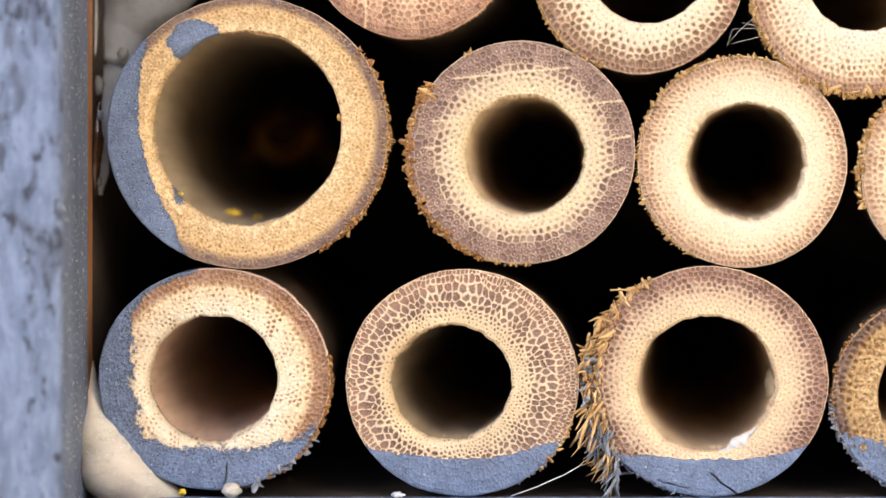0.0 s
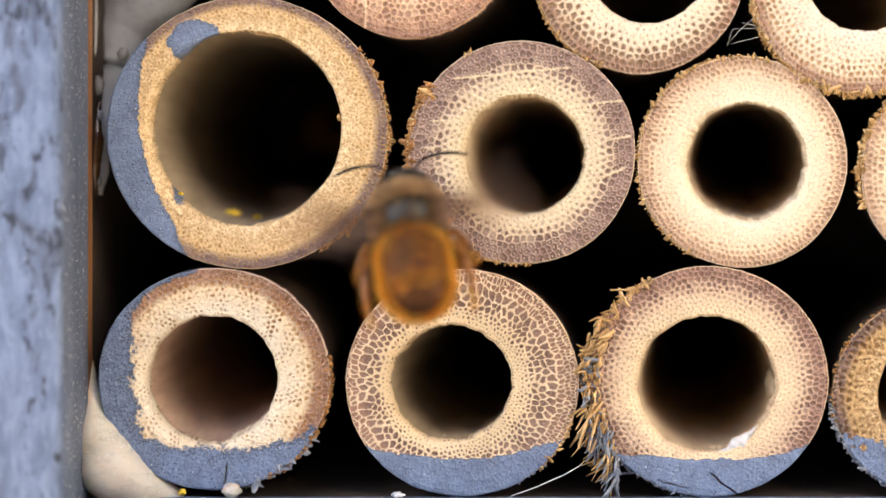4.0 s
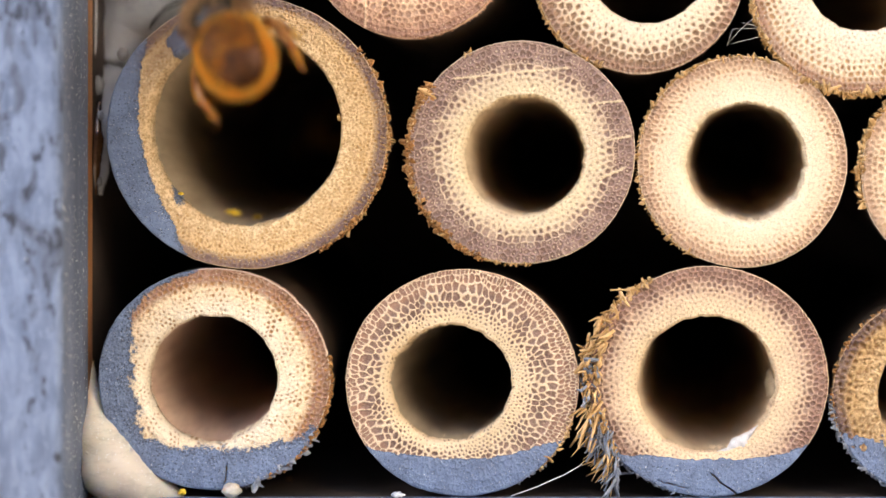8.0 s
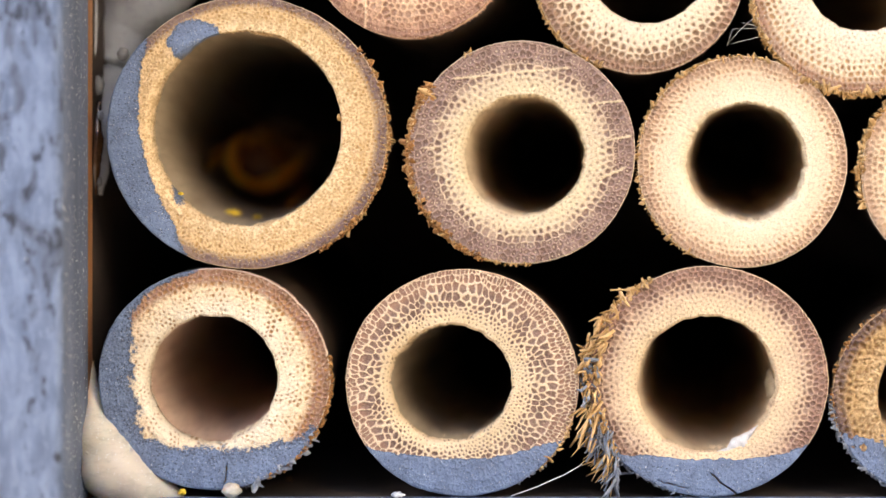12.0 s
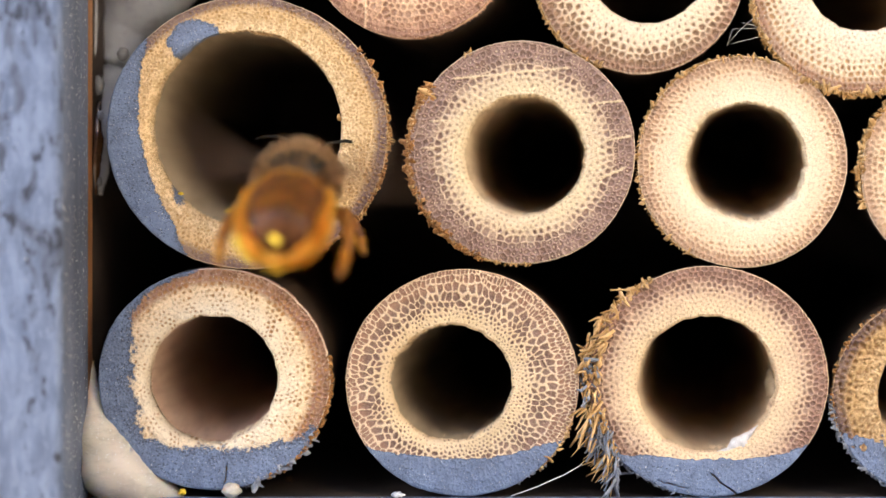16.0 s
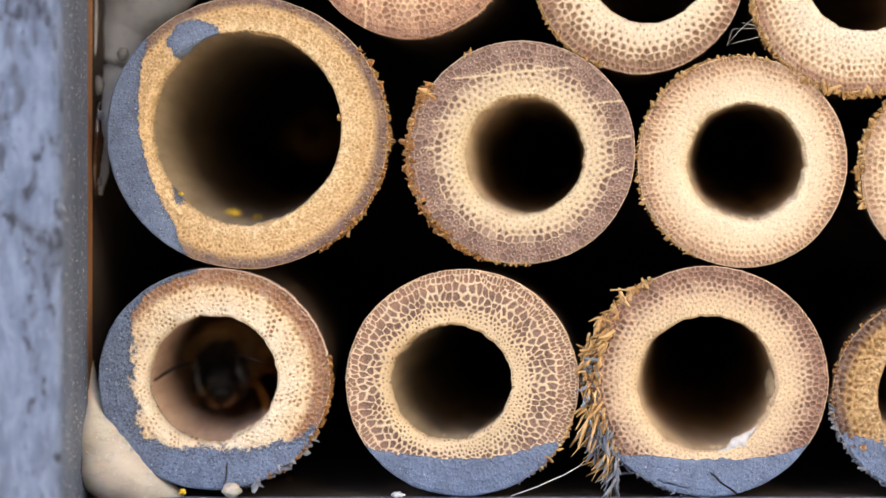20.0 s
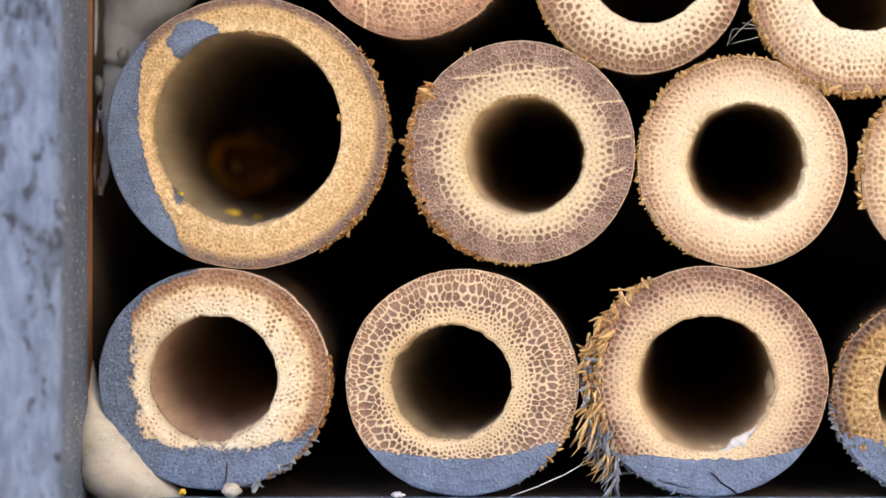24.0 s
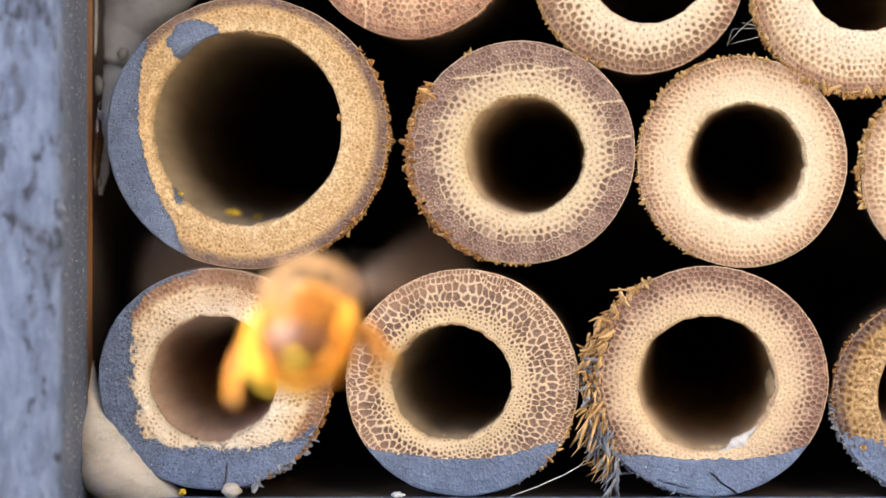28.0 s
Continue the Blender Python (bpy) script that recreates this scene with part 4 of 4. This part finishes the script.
def build_bee(label):
    bee = empty("mason_bee", pose(0, 0, 0), label, "bee", "mason bees")
    # abdomen: six overlapping plates
    cuts = [-0.1, -1.1, -2.1, -3.1, -4.1, -5.1, -6.2]
    abdomen = part("abdomen", loft([(y, a * 0.95, b * 0.95, z) for y, a, b, z in ABDOMEN][::-1], 28), M_TERGITE, bee, "dark brown segmented abdomen")
    for k in range(6):
        y0, y1 = cuts[k], cuts[k + 1] - (0.12 if k < 5 else 0)
        rings = []
        for s in (0, 0.25, 0.5, 0.75, 1.0):
            y = y0 + (y1 - y0) * s
            a, b, z = ring_at(ABDOMEN, max(y, -6.2))
            g = 0.985 + 0.02 * s
            rings.append((y, a * g, b * g, z))
        part("tergite", loft(rings[::-1], 28), M_TERGITE, abdomen)

    def bands(y, t):
        wave = (-y - 0.1 + RNG.normal(size=len(y)) * 0.12) % 1.0
        side = np.clip((np.abs(t - 90) - 62) / 16, 0, 1)
        return (0.01 + 0.05 * np.sin(np.pi * wave) ** 4 + 0.9 * side) * np.where(y < -5.0, 0.15 + 0.5 * side, 1.0)

    def rear(y, t):
        under = np.abs(((t - 90) % 360) - 180) < 98
        return np.where((y < -4.9) & ~under, 0.12, 1.0)
    part("fringe_fur", fur(ABDOMEN, 6500, -5.8, -0.4, 158, 382, 0.56, 0.028, -0.3, rear), M_ORANGE, abdomen, "orange fringe of hair", "stuff")
    part("band_fur", fur(ABDOMEN, 7000, -5.9, -0.4, 15, 165, 0.42, 0.015, -1.1, bands), M_ORANGE, abdomen, "orange hair bands", "stuff")
    part("tip_fur", fur(ABDOMEN, 2400, -6.0, -4.6, 190, 350, 0.66, 0.026, -0.9), M_ORANGE, abdomen, "orange fringe of hair", "stuff")
    part("ring_fur", fur(ABDOMEN, 4500, -5.2, -3.6, -90, 270, 0.66, 0.026, -0.45, lambda y, t: np.where((t > 20) & (t < 160), 0.0, 0.9)), M_ORANGE, abdomen, "orange fringe of hair", "stuff")
    thorax = part("thorax", loft(THORAX[::-1], 28), M_BRONZE, bee, "black thorax under tan fur")

    def ruff(y, t):
        back = np.abs(((t + 90) % 360) - 180)
        return np.where((back < 52) & (y > 0.1), 0.12, 1.0)
    part("tan_fur", fur(THORAX, 6500, -0.2, 3.6, 0, 360, 0.85, 0.02, -0.05, ruff), M_TAN, thorax, "tan woolly fur", "stuff")
    head = part("head", loft(HEAD[::-1], 26), M_CUTICLE, bee, "black head")
    head.location, head.scale = Vector((0, -0.17, 0)) * MM, (1.15,) * 3
    for s in (-1, 1):
        bm = bmesh.new()
        bmesh.ops.create_icosphere(bm, subdivisions=3, radius=1.0)
        for q in bm.verts:
            q.co = Vector((s * (1.28 - 0.12 * q.co.z) + q.co.x * 0.42, 4.2 + q.co.y * 0.8, -0.30 + q.co.z * 1.12)) * MM
        part("eye", bm, M_EYE, head, "glossy black compound eye")
        part("antenna", pipe([(s * 0.4, 5.0, 0.15), (s * 0.75, 5.7, 0.8), (s * 1.0, 6.0, 1.0), (s * 1.8, 6.7, 1.0), (s * 2.5, 7.2, 0.8), (s * 3.1, 7.5, 0.55)],
                             [0.09, 0.08, 0.08, 0.10, 0.10, 0.06], 7), M_CUTICLE, head, "black jointed antenna")
        part("mandible", pipe([(s * 0.85, 4.9, -1.45), (s * 0.75, 5.3, -1.75), (s * 0.35, 5.55, -1.95), (s * 0.05, 5.6, -2.0)], [0.28, 0.26, 0.2, 0.08], 8), M_TERGITE, head, "brown jaw")
    part("clypeus", loft([(4.9, 0.9, 0.5, -1.25), (5.25, 0.8, 0.42, -1.25), (5.45, 0.5, 0.28, -1.3)][::-1], 16), M_CUTICLE, head)
    part("face_fur", fur(HEAD, 2200, 3.4, 4.9, 0, 360, 0.5, 0.016, 0.25, lambda y, t: np.where(np.abs(np.sin(np.radians(t))) > 0.62, 1.0, 0.0)), M_DARK_HAIR, head, "dark fur of the head", "stuff")
    part("brow_fur", fur(HEAD, 700, 4.3, 5.25, 0, 360, 0.34, 0.012, 0.7), M_DARK_HAIR, head, "dark fur of the face", "stuff")
    part("cheek_fur", fur(HEAD, 260, 4.0, 5.25, 180, 360, 0.45, 0.012, 0.6), M_TAN, head, "sparse tan hairs of the face", "stuff")
    part("crown_fur", fur(HEAD, 320, 3.3, 4.4, 15, 165, 0.6, 0.013, 0.0), M_DARK_HAIR, head, "dark fur of the crown", "stuff")
    # legs
    for s in (-1, 1):
        for name, pts, th in (("fore_leg", [(s * 0.8, 2.5, -1.2), (s * 2.2, 3.3, -1.9), (s * 2.6, 4.1, -3.0), (s * 2.7, 5.2, -3.6)], 0.8),
                              ("middle_leg", [(s * 1.0, 1.5, -1.4), (s * 2.9, 1.0, -1.2), (s * 3.7, 0.2, -2.2), (s * 4.1, -0.5, -3.2)], 0.9),
                              ("hind_leg", [(s * 1.0, 0.5, -1.3), (s * 3.0, -0.8, -0.8), (s * 3.4, -3.2, -1.6), (s * 3.2, -5.6, -2.6)], 1.0)):
            body, line = leg(pts, th)
            limb = part(name, body, M_LEG, bee, "brown jointed leg")
            seg = np.array([tuple(p) for p in line])
            n = {"hind_leg": 520, "middle_leg": 260, "fore_leg": 90}[name]
            k = RNG.uniform(2, 6.5, n)
            i = k.astype(int)
            c = seg[i] + (seg[np.minimum(i + 1, 7)] - seg[i]) * (k - i)[:, None]
            part("leg_fur", strands(c, RNG.normal(size=(n, 3)), 0.42 * RNG.uniform(0.6, 1.2, n), 0.024), M_ORANGE, limb, kind="stuff")
    return bee


def back_fur(bee, count, start):
    """Thicker hair on the back of a young bee, denser towards the hind edge of each plate."""
    abdomen = [ob for ob in bee.children if ob.name.startswith("abdomen")][0]

    def bands(y, t):
        wave = (-y - 0.1 + RNG.normal(size=len(y)) * 0.11) % 1.0
        worn = np.clip(0.75 + 1.3 * vnoise(y * 0.9, t * 0.03, 41, 2), 0.15, 1.0)
        return (0.7 * smooth(start, 0.9, wave) + np.where(y < -4.6, 0.35, 0.0) + np.where(y > -1.0, 0.5, 0.0)) * worn
    part("back_fur", fur(ABDOMEN, count, -5.6, -0.6, 35, 145, 0.40, 0.013, -1.6, bands), M_ORANGE, abdomen, "orange hair bands", "stuff")


def front_fur(bee, count, start):
    """A pale tuft over the front of the thorax."""
    thorax = [ob for ob in bee.children if ob.name.startswith("thorax")][0]
    part("front_fur", fur(THORAX, count, start, 3.6, 5, 175, 0.9, 0.022, 0.1), M_TAN, thorax, "tan woolly fur", "stuff")


def glint_grains(bee, count):
    """White grains on head and thorax, put there as painted glints."""
    y, t = RNG.uniform(2.6, 4.9, count), np.radians(RNG.uniform(50, 150, count))
    a, b, zc = ring_at(THORAX + [(r[0] * 1.15, *[1.15 * x for x in r[1:]]) for r in HEAD[2:]], y)
    spots = np.stack([(a + 0.5) * np.cos(t), y, (b + 0.45) * np.sin(t) + zc], -1)
    part("white_glints", chips(spots, RNG.uniform(0.07, 0.15, count), 1.0, RNG.normal(size=(count, 3))), M_WHITE, bee, "white grains standing in for glints on the fur", "stuff")


def spread_antennae(bee, degrees):
    """Antennae turned outwards about their roots."""
    head = [ob for ob in bee.children if ob.name.startswith("head")][0]
    for feeler in [ob for ob in head.children if ob.name.startswith("antenna")]:
        s = 1 if sum(q.co.x for q in feeler.data.vertices) > 0 else -1
        root = Vector((s * 0.4, 5.0, 0.15)) * MM
        feeler.matrix_basis = Matrix.Translation(root) @ pose(0, 0, 0, 0, 0, -s * degrees) @ Matrix.Translation(-root)


def thorax_fur(bee):
    """Dense golden hair over the whole thorax and the crown of a fresh bee."""
    thorax = [ob for ob in bee.children if ob.name.startswith("thorax")][0]
    part("back_fur", fur(THORAX, 2600, 0.4, 2.8, -20, 200, 1.2, 0.026, 0.15), M_TAN, thorax, "long golden-tan fur", "stuff")


def add_wings(bee):
    wings = []
    for s in (-1, 1):
        fore = part("forewing", wing_mesh(7.4, 2.5, s), M_WING, bee, "clear brown-tinted wing")
        fore.location = Vector((s * 1.25, 1.4, 1.25)) * MM
        part("vein", veins(7.4, 2.5, s), M_VEIN, fore)
        hind = part("hindwing", wing_mesh(5.2, 1.8, s, -0.12), M_WING, fore, "clear brown-tinted wing")
        hind.location = Vector((0, -0.75, -0.15)) * MM
        hind.rotation_euler = (0, 0, -s * 0.25)
        wings.append((fore, s))
    return wings


def pollen_load(bee, count):
    """Yellow pollen clumps carried on fur and head."""
    spots = ((-0.25, 5.75, 0.30, 0.34), (0.2, 5.72, 0.30, 0.40), (0.65, 5.55, 0.32, 0.36), (1.05, 5.3, 0.30, 0.34), (1.4, 4.95, 0.25, 0.30), (0.1, 3.35, 1.45, 0.22)) if count > 4 else ()
    crust = []
    for k in range(24 if count > 4 else 8):      # a crust of grains along the hind rim, thickest on one side
        a, y = math.radians(RNG.uniform(185, 275)), RNG.uniform(-5.75, -4.9)
        w, h, zc = ring_at(ABDOMEN, y)
        crust.append(((w + 0.5) * math.cos(a), y - 0.35, (h + 0.5) * math.sin(a) + zc, RNG.uniform(0.09, 0.24)))
    spots += tuple(crust)
    for k, (x, y, z, r) in enumerate(spots + ((-1.75, -5.1, -1.3, 0.28), (-2.1, -4.5, -0.9, 0.26), (-1.3, -5.6, -1.6, 0.28), (-0.5, -5.9, -1.75, 0.26), (0.3, -6.0, -1.85, 0.2), (0.0, -6.28, -0.62, 0.2), (-0.22, -6.22, -0.45, 0.13))[:count]):
        bm = bmesh.new()
        bmesh.ops.create_icosphere(bm, subdivisions=2, radius=1.0)
        for q in bm.verts:
            n = q.co.normalized()
            q.co = (Vector((x, y, z)) + n * r * (1 + 0.6 * noise.noise(n * 2.5 + Vector((k, 0, 0))))) * MM
        part("pollen_clump", bm, M_POLLEN, bee, "yellow pollen clump")


# ---- the bees' ways: seconds, spot of the abdomen (or the head) on the front, depth, pitch, lean, turn ----
def bee_pose(row, anchor, size):
    t, u, v, d, pitch, lean, turn = (list(row) + [0, 0, 0])[:7]
    m = pose(0, 0, 0, pitch, lean, turn)
    return t, Matrix.Translation(at(u, v, d) - (m @ (Vector(anchor) * MM * size))) @ m


def wing_rows(s, spans, held=()):
    """Folded back at rest; in the spans given the wings beat."""
    hinge = Vector((s * 1.25, 1.4, 1.25)) * MM
    rest = Matrix.Translation(hinge) @ pose(0, 0, 0, 0, s * 16) @ pose(0, 0, 0, 0, s * -4, -s * 79)
    half = Matrix.Translation(hinge) @ pose(0, 0, 0, 0, s * -6, -s * 40)
    rows = []
    last = -1.0
    for t0, t1 in spans:
        if t0 > 0:
            rows.append((max(last + 0.1, t0 - 0.25), rest))
            rows.append((t0 - 0.1, half))
        f0, f1 = round(t0 * FPS), round(t1 * FPS)
        for f in range(f0, f1 + 1):
            beat = (0, 84, 0, -78)[f % 4]
            rows.append((f / FPS, Matrix.Translation(hinge) @ pose(0, 0, 0, 0, -s * (beat + 8), -s * 6)))
        if t1 < 28:
            rows.append((t1 + 0.1, half))
            rows.append((t1 + 0.25, rest))
        last = t1 + 0.25
    for t, left, right, twist in held:
        rows.append((t, Matrix.Translation(hinge) @ pose(0, 0, 0, twist if s > 0 else twist * 0.3, s * -18, -s * (left if s < 0 else right))))
    rows.sort(key=lambda r: r[0])
    if rows[0][0] > 0:
        rows.insert(0, (0.0, rest))
    if rows[-1][0] < 28:
        rows.append((28.0, rows[-1][1]))
    return rows


TAIL, FACE = (0, -3.2, 0), (0, 4.75, -0.45)

WAY_A = [(0.0, 508, 235, 27, 6), (0.4, 515, 235, 31, 5), (1.0, 550, 232, 37, 4), (4.0, 600, 225, 44, 3), (8.0, 600, 225, 44, 3), (10.0, 585, 230, 42, 4), (10.5, 505, 262, 27, 6),
         (10.8, 485, 272, 19, 8, 20), (11.0, 462, 286, 18, 8, 25), (11.2, 442, 262, 17, 8, 20), (11.6, 470, 258, 15, 10, 25), (12.0, 470, 276, 15, 10, 25), (12.5, 432, 256, 10, 12, 20),
         (13.2, 432, 290, 3, 22, 12), (13.8, 420, 325, 0, 40, 12), (14.2, 400, 365, -3, 62, 16), (14.5, 382, 397, -4, 74, 18), (14.6, 390, 490, -10.5, 74, 16), (14.7, 400, 560, -14, 72, 18),
         (14.8, 388, 525, -17, 66, 20), (14.9, 400, 385, -19, 62, 28), (15.0, 425, 225, -25, 62, 38), (15.1, 480, 30, -26, 62, 40), (15.2, 520, -320, -30, 62, 40),
         (16.0, 900, -1500, -34, 60, 40), (28.0, 900, -1500, -34, 60, 40)]
FLY_A = [(14.3, 16.5)]

WAY_B = [(0.0, -300, 1500, -34, 45), (0.5, 560, 1000, -24, 45), (0.6, 540, 900, -22, 45), (0.7, 518, 795, -20, 45), (0.8, 568, 758, -10.5, 30, 5), (0.9, 684, 750, -8.2, 32, 15), (1.0, 880, 715, -7.5, 37, 28),
         (1.1, 1095, 560, -6.8, 36, 20), (1.2, 1290, 375, -6, 34, 6), (1.3, 1335, 350, -5.2, 30, 0), (1.4, 1212, 488, -6, 26, 4), (1.5, 1010, 600, -6, 24, 4), (1.6, 912, 622, -5.2, 25, 14), (1.7, 975, 575, -5.2, 25, 18),
         (1.8, 1125, 485, -5.2, 24, 5), (1.9, 1270, 468, -5.2, 21, -25), (2.0, 1135, 562, -6, 20, -38), (2.1, 832, 620, -6.8, 17, -6), (2.2, 656, 615, -5.2, 22, 8), (2.3, 676, 605, -5.2, 25, 4), (2.4, 800, 632, -4.5, 20, 0),
         (2.5, 864, 645, -4.5, 19, -10), (2.6, 785, 688, -4.5, 17, 0), (2.7, 690, 715, -4.5, 21, 14), (2.8, 740, 720, -4.5, 20, 0), (2.9, 790, 680, -4.5, 17, 0), (3.0, 815, 605, -4.5, 20, 0), (3.1, 730, 525, -4.5, 21, 4),
         (3.2, 592, 535, -4.5, 22, 14), (3.3, 610, 520, -4.5, 25, 6), (3.4, 765, 430, -4.5, 26, 20), (3.5, 925, 355, -3.8, 26, 10), (3.8, 850, 420, -8, 40, -5), (4.2, 620, 500, -9, 42, -12), (4.7, 470, 480, -8, 46, 0),
         (5.2, 430, 455, -5, 62, 10), (5.5, 415, 450, -4, 72, 14), (5.8, 440, 462, -4, 74, -6), (6.0, 437, 458, -3.6, 78, 0), (6.4, 437, 450, -3.6, 78, -3), (6.7, 437, 455, -3.6, 78, 0), (7.0, 438, 367, -3.6, 66, -12),
         (7.2, 442, 308, -4, 52, -48), (7.3, 455, 290, -4, 52, -42), (7.5, 420, 332, -4, 62, -22), (7.6, 416, 302, -4, 58, -28), (7.7, 495, 312, -4, 58, -38), (7.8, 512, 255, -5, 54, -36), (7.9, 455, 205, -6, 44, -24),
         (8.0, 412, 90, -7, 36, -32), (8.1, 455, 35, -7, 40, -10), (8.2, 480, 8, -7, 42, 0), (8.4, 540, -40, -7, 45, 5), (8.6, 480, -30, -6, 50, 0), (8.8, 425, 34, -5, 58, 0), (9.0, 390, 28, -4, 72, -3),
         (9.1, 382, 10, -4, 72, -6), (9.3, 362, -20, -4, 66, -10), (9.4, 330, -60, -6, 62, -20), (9.7, 250, -420, -16, 60, -30), (10.2, -200, -900, -34, 60, -40), (11.5, -1300, -900, -40, 50, -20), (28.0, -1300, -900, -40, 50, -20)]
FLY_B = [(0.0, 5.4), (6.8, 7.3), (7.75, 8.75), (9.35, 11.5)]

WAY_D = [(0.0, -1500, 700, -42, 50, 10), (14.3, -1500, 700, -42, 50, 10), (14.9, 100, 1350, -28, 50, 10), (15.2, 560, 1030, -10, 48, 10), (15.3, 590, 940, -9, 48, 5), (15.4, 610, 890, -8, 48, 0), (15.5, 670, 862, -8, 48, -4), (15.6, 645, 850, -8, 50, -10),
         (15.7, 505, 712, -10, 56, -14), (15.8, 415, 585, -9, 54, -4), (15.9, 447, 440, -9, 36, -3), (16.0, 506, 374, -9.5, 20, 4), (16.1, 480, 415, -8, 34, 0), (16.2, 482, 435, -6, 48, -4), (16.3, 488, 445, -5, 56, -6),
         (16.4, 468, 480, -5, 68, -2), (16.5, 420, 520, -5, 76, 4), (16.6, 406, 430, -4, 72, 0), (16.8, 392, 340, -2, 46, 4), (17.0, 434, 284, -3.5, 15, 2), (17.4, 450, 272, 3.5, 14, 3), (17.8, 458, 266, 6.5, 11, 3),
         (18.2, 468, 252, 10, 9, 3), (18.6, 482, 232, 16, 7, 3), (19.0, 496, 226, 27, 5, 3), (20.0, 560, 230, 38, 4), (21.5, 600, 226, 44, 3), (22.6, 548, 240, 29, 4, 10), (23.5, 480, 266, 21, 6, 25), (24.0, 440, 284, 17, 6, 30),
         (24.4, 482, 274, 17, 8, 30), (24.7, 430, 286, 15, 8, 30), (25.0, 424, 258, 12, 9, 32), (25.3, 412, 280, 10, 9, 32), (25.6, 448, 284, 9, 10, 32), (25.9, 416, 274, 7, 10, 34), (26.0, 412, 266, 6.5, 11, 34),
         (26.2, 430, 264, 6.5, 11, 32), (26.5, 418, 288, 5, 12, 32), (26.8, 430, 292, 4, 16, 34), (27.0, 438, 300, 3.2, 20, 34), (27.1, 432, 298, 2.8, 20, 34), (27.2, 412, 300, 1.5, 24, 32), (27.3, 425, 310, -1, 40, 30),
         (27.4, 388, 382, -3, 62, 28), (27.5, 392, 392, -4, 68, 24), (27.6, 356, 450, -6, 74, 16), (27.7, 302, 500, -6, 84, 26), (27.8, 385, 570, -9, 80, 12), (27.9, 510, 580, -13, 52, -12), (28.0, 534, 585, -17, 10, -6)]
FLY_D = [(14.5, 16.45), (27.65, 28.0)]

WAY_C = [(0.0, 540, 575, 44, 0, 0, 180), (17.0, 530, 580, 40, 0, 0, 180), (19.0, 415, 648, 15, 0, 8, 180), (19.5, 386, 662, 12, -2, 8, 180), (20.0, 390, 665, 6.5, -6, 10, 180), (20.5, 384, 662, 1.5, -10, 12, 180),
         (20.7, 388, 680, -0.5, -14, 14, 180), (21.0, 396, 708, -2.2, -16, 16, 180), (21.2, 376, 736, -4, -20, 8, 180), (21.3, 364, 748, -5.2, -26, 4, 180), (21.5, 366, 766, -5.8, -27, 2, 180),
         (21.8, 372, 830, -12, -24, 0, 180), (22.1, 430, 960, -20, -16, 10, 170), (22.6, 600, 1250, -30, 0, 10, 150), (23.2, 2600, 1000, -45, 0, 10, 140), (28.0, 3600, 900, -45, 0, 10, 140)]
HELD_A = [(13.8, 60, 60, 0)]
HELD_B = [(5.7, 60, 20, 30), (6.0, 66, 2, 74), (6.5, 62, 4, 74), (9.0, 34, 30, 10)]
HELD_D = [(27.3, 84, 72, 0), (27.45, 86, 60, 0)]
FLY_C = [(21.85, 23.5)]


def motions():
    first = build_bee("brown mason bee with orange abdomen fringe leaving a reed")
    bees = [first] + [copy_thing(first, pose(0, 0, 0)) for _ in range(3)]
    labels = ("", "small hovering mason bee with tan thorax and orange abdomen", "dark-faced mason bee with pale tan fur at a reed's mouth",
              "large mason bee with orange fringe, dusted with yellow pollen")
    ways = ((WAY_A, FLY_A, TAIL, HELD_A, 0.96), (WAY_B, FLY_B, TAIL, HELD_B, 0.83), (WAY_C, FLY_C, FACE, (), 0.94), (WAY_D, FLY_D, TAIL, HELD_D, 0.96))
    pollen_load(first, 3)
    pollen_load(bees[3], 7)
    back_fur(bees[1], 5600, 0.12)
    spread_antennae(bees[1], 30)
    back_fur(first, 2600, 0.5)
    back_fur(bees[3], 3600, 0.45)
    front_fur(bees[1], 1500, 1.6)
    front_fur(bees[3], 1800, 2.3)
    thorax_fur(bees[2])
    glint_grains(bees[1], 26)
    for bee, label, (way, spans, anchor, held, size) in zip(bees, labels, ways):
        tagged(bee, label)
        bee.scale = (size,) * 3
        for wing, s in add_wings(bee):
            walk(wing, wing_rows(s, spans, held))
        walk(bee, [bee_pose(row, anchor, size) for row in way])


build_box()
build_surroundings()
for number, spec in enumerate(REEDS):
    reed(spec, 31 + number * 17)
build_small()
motions()
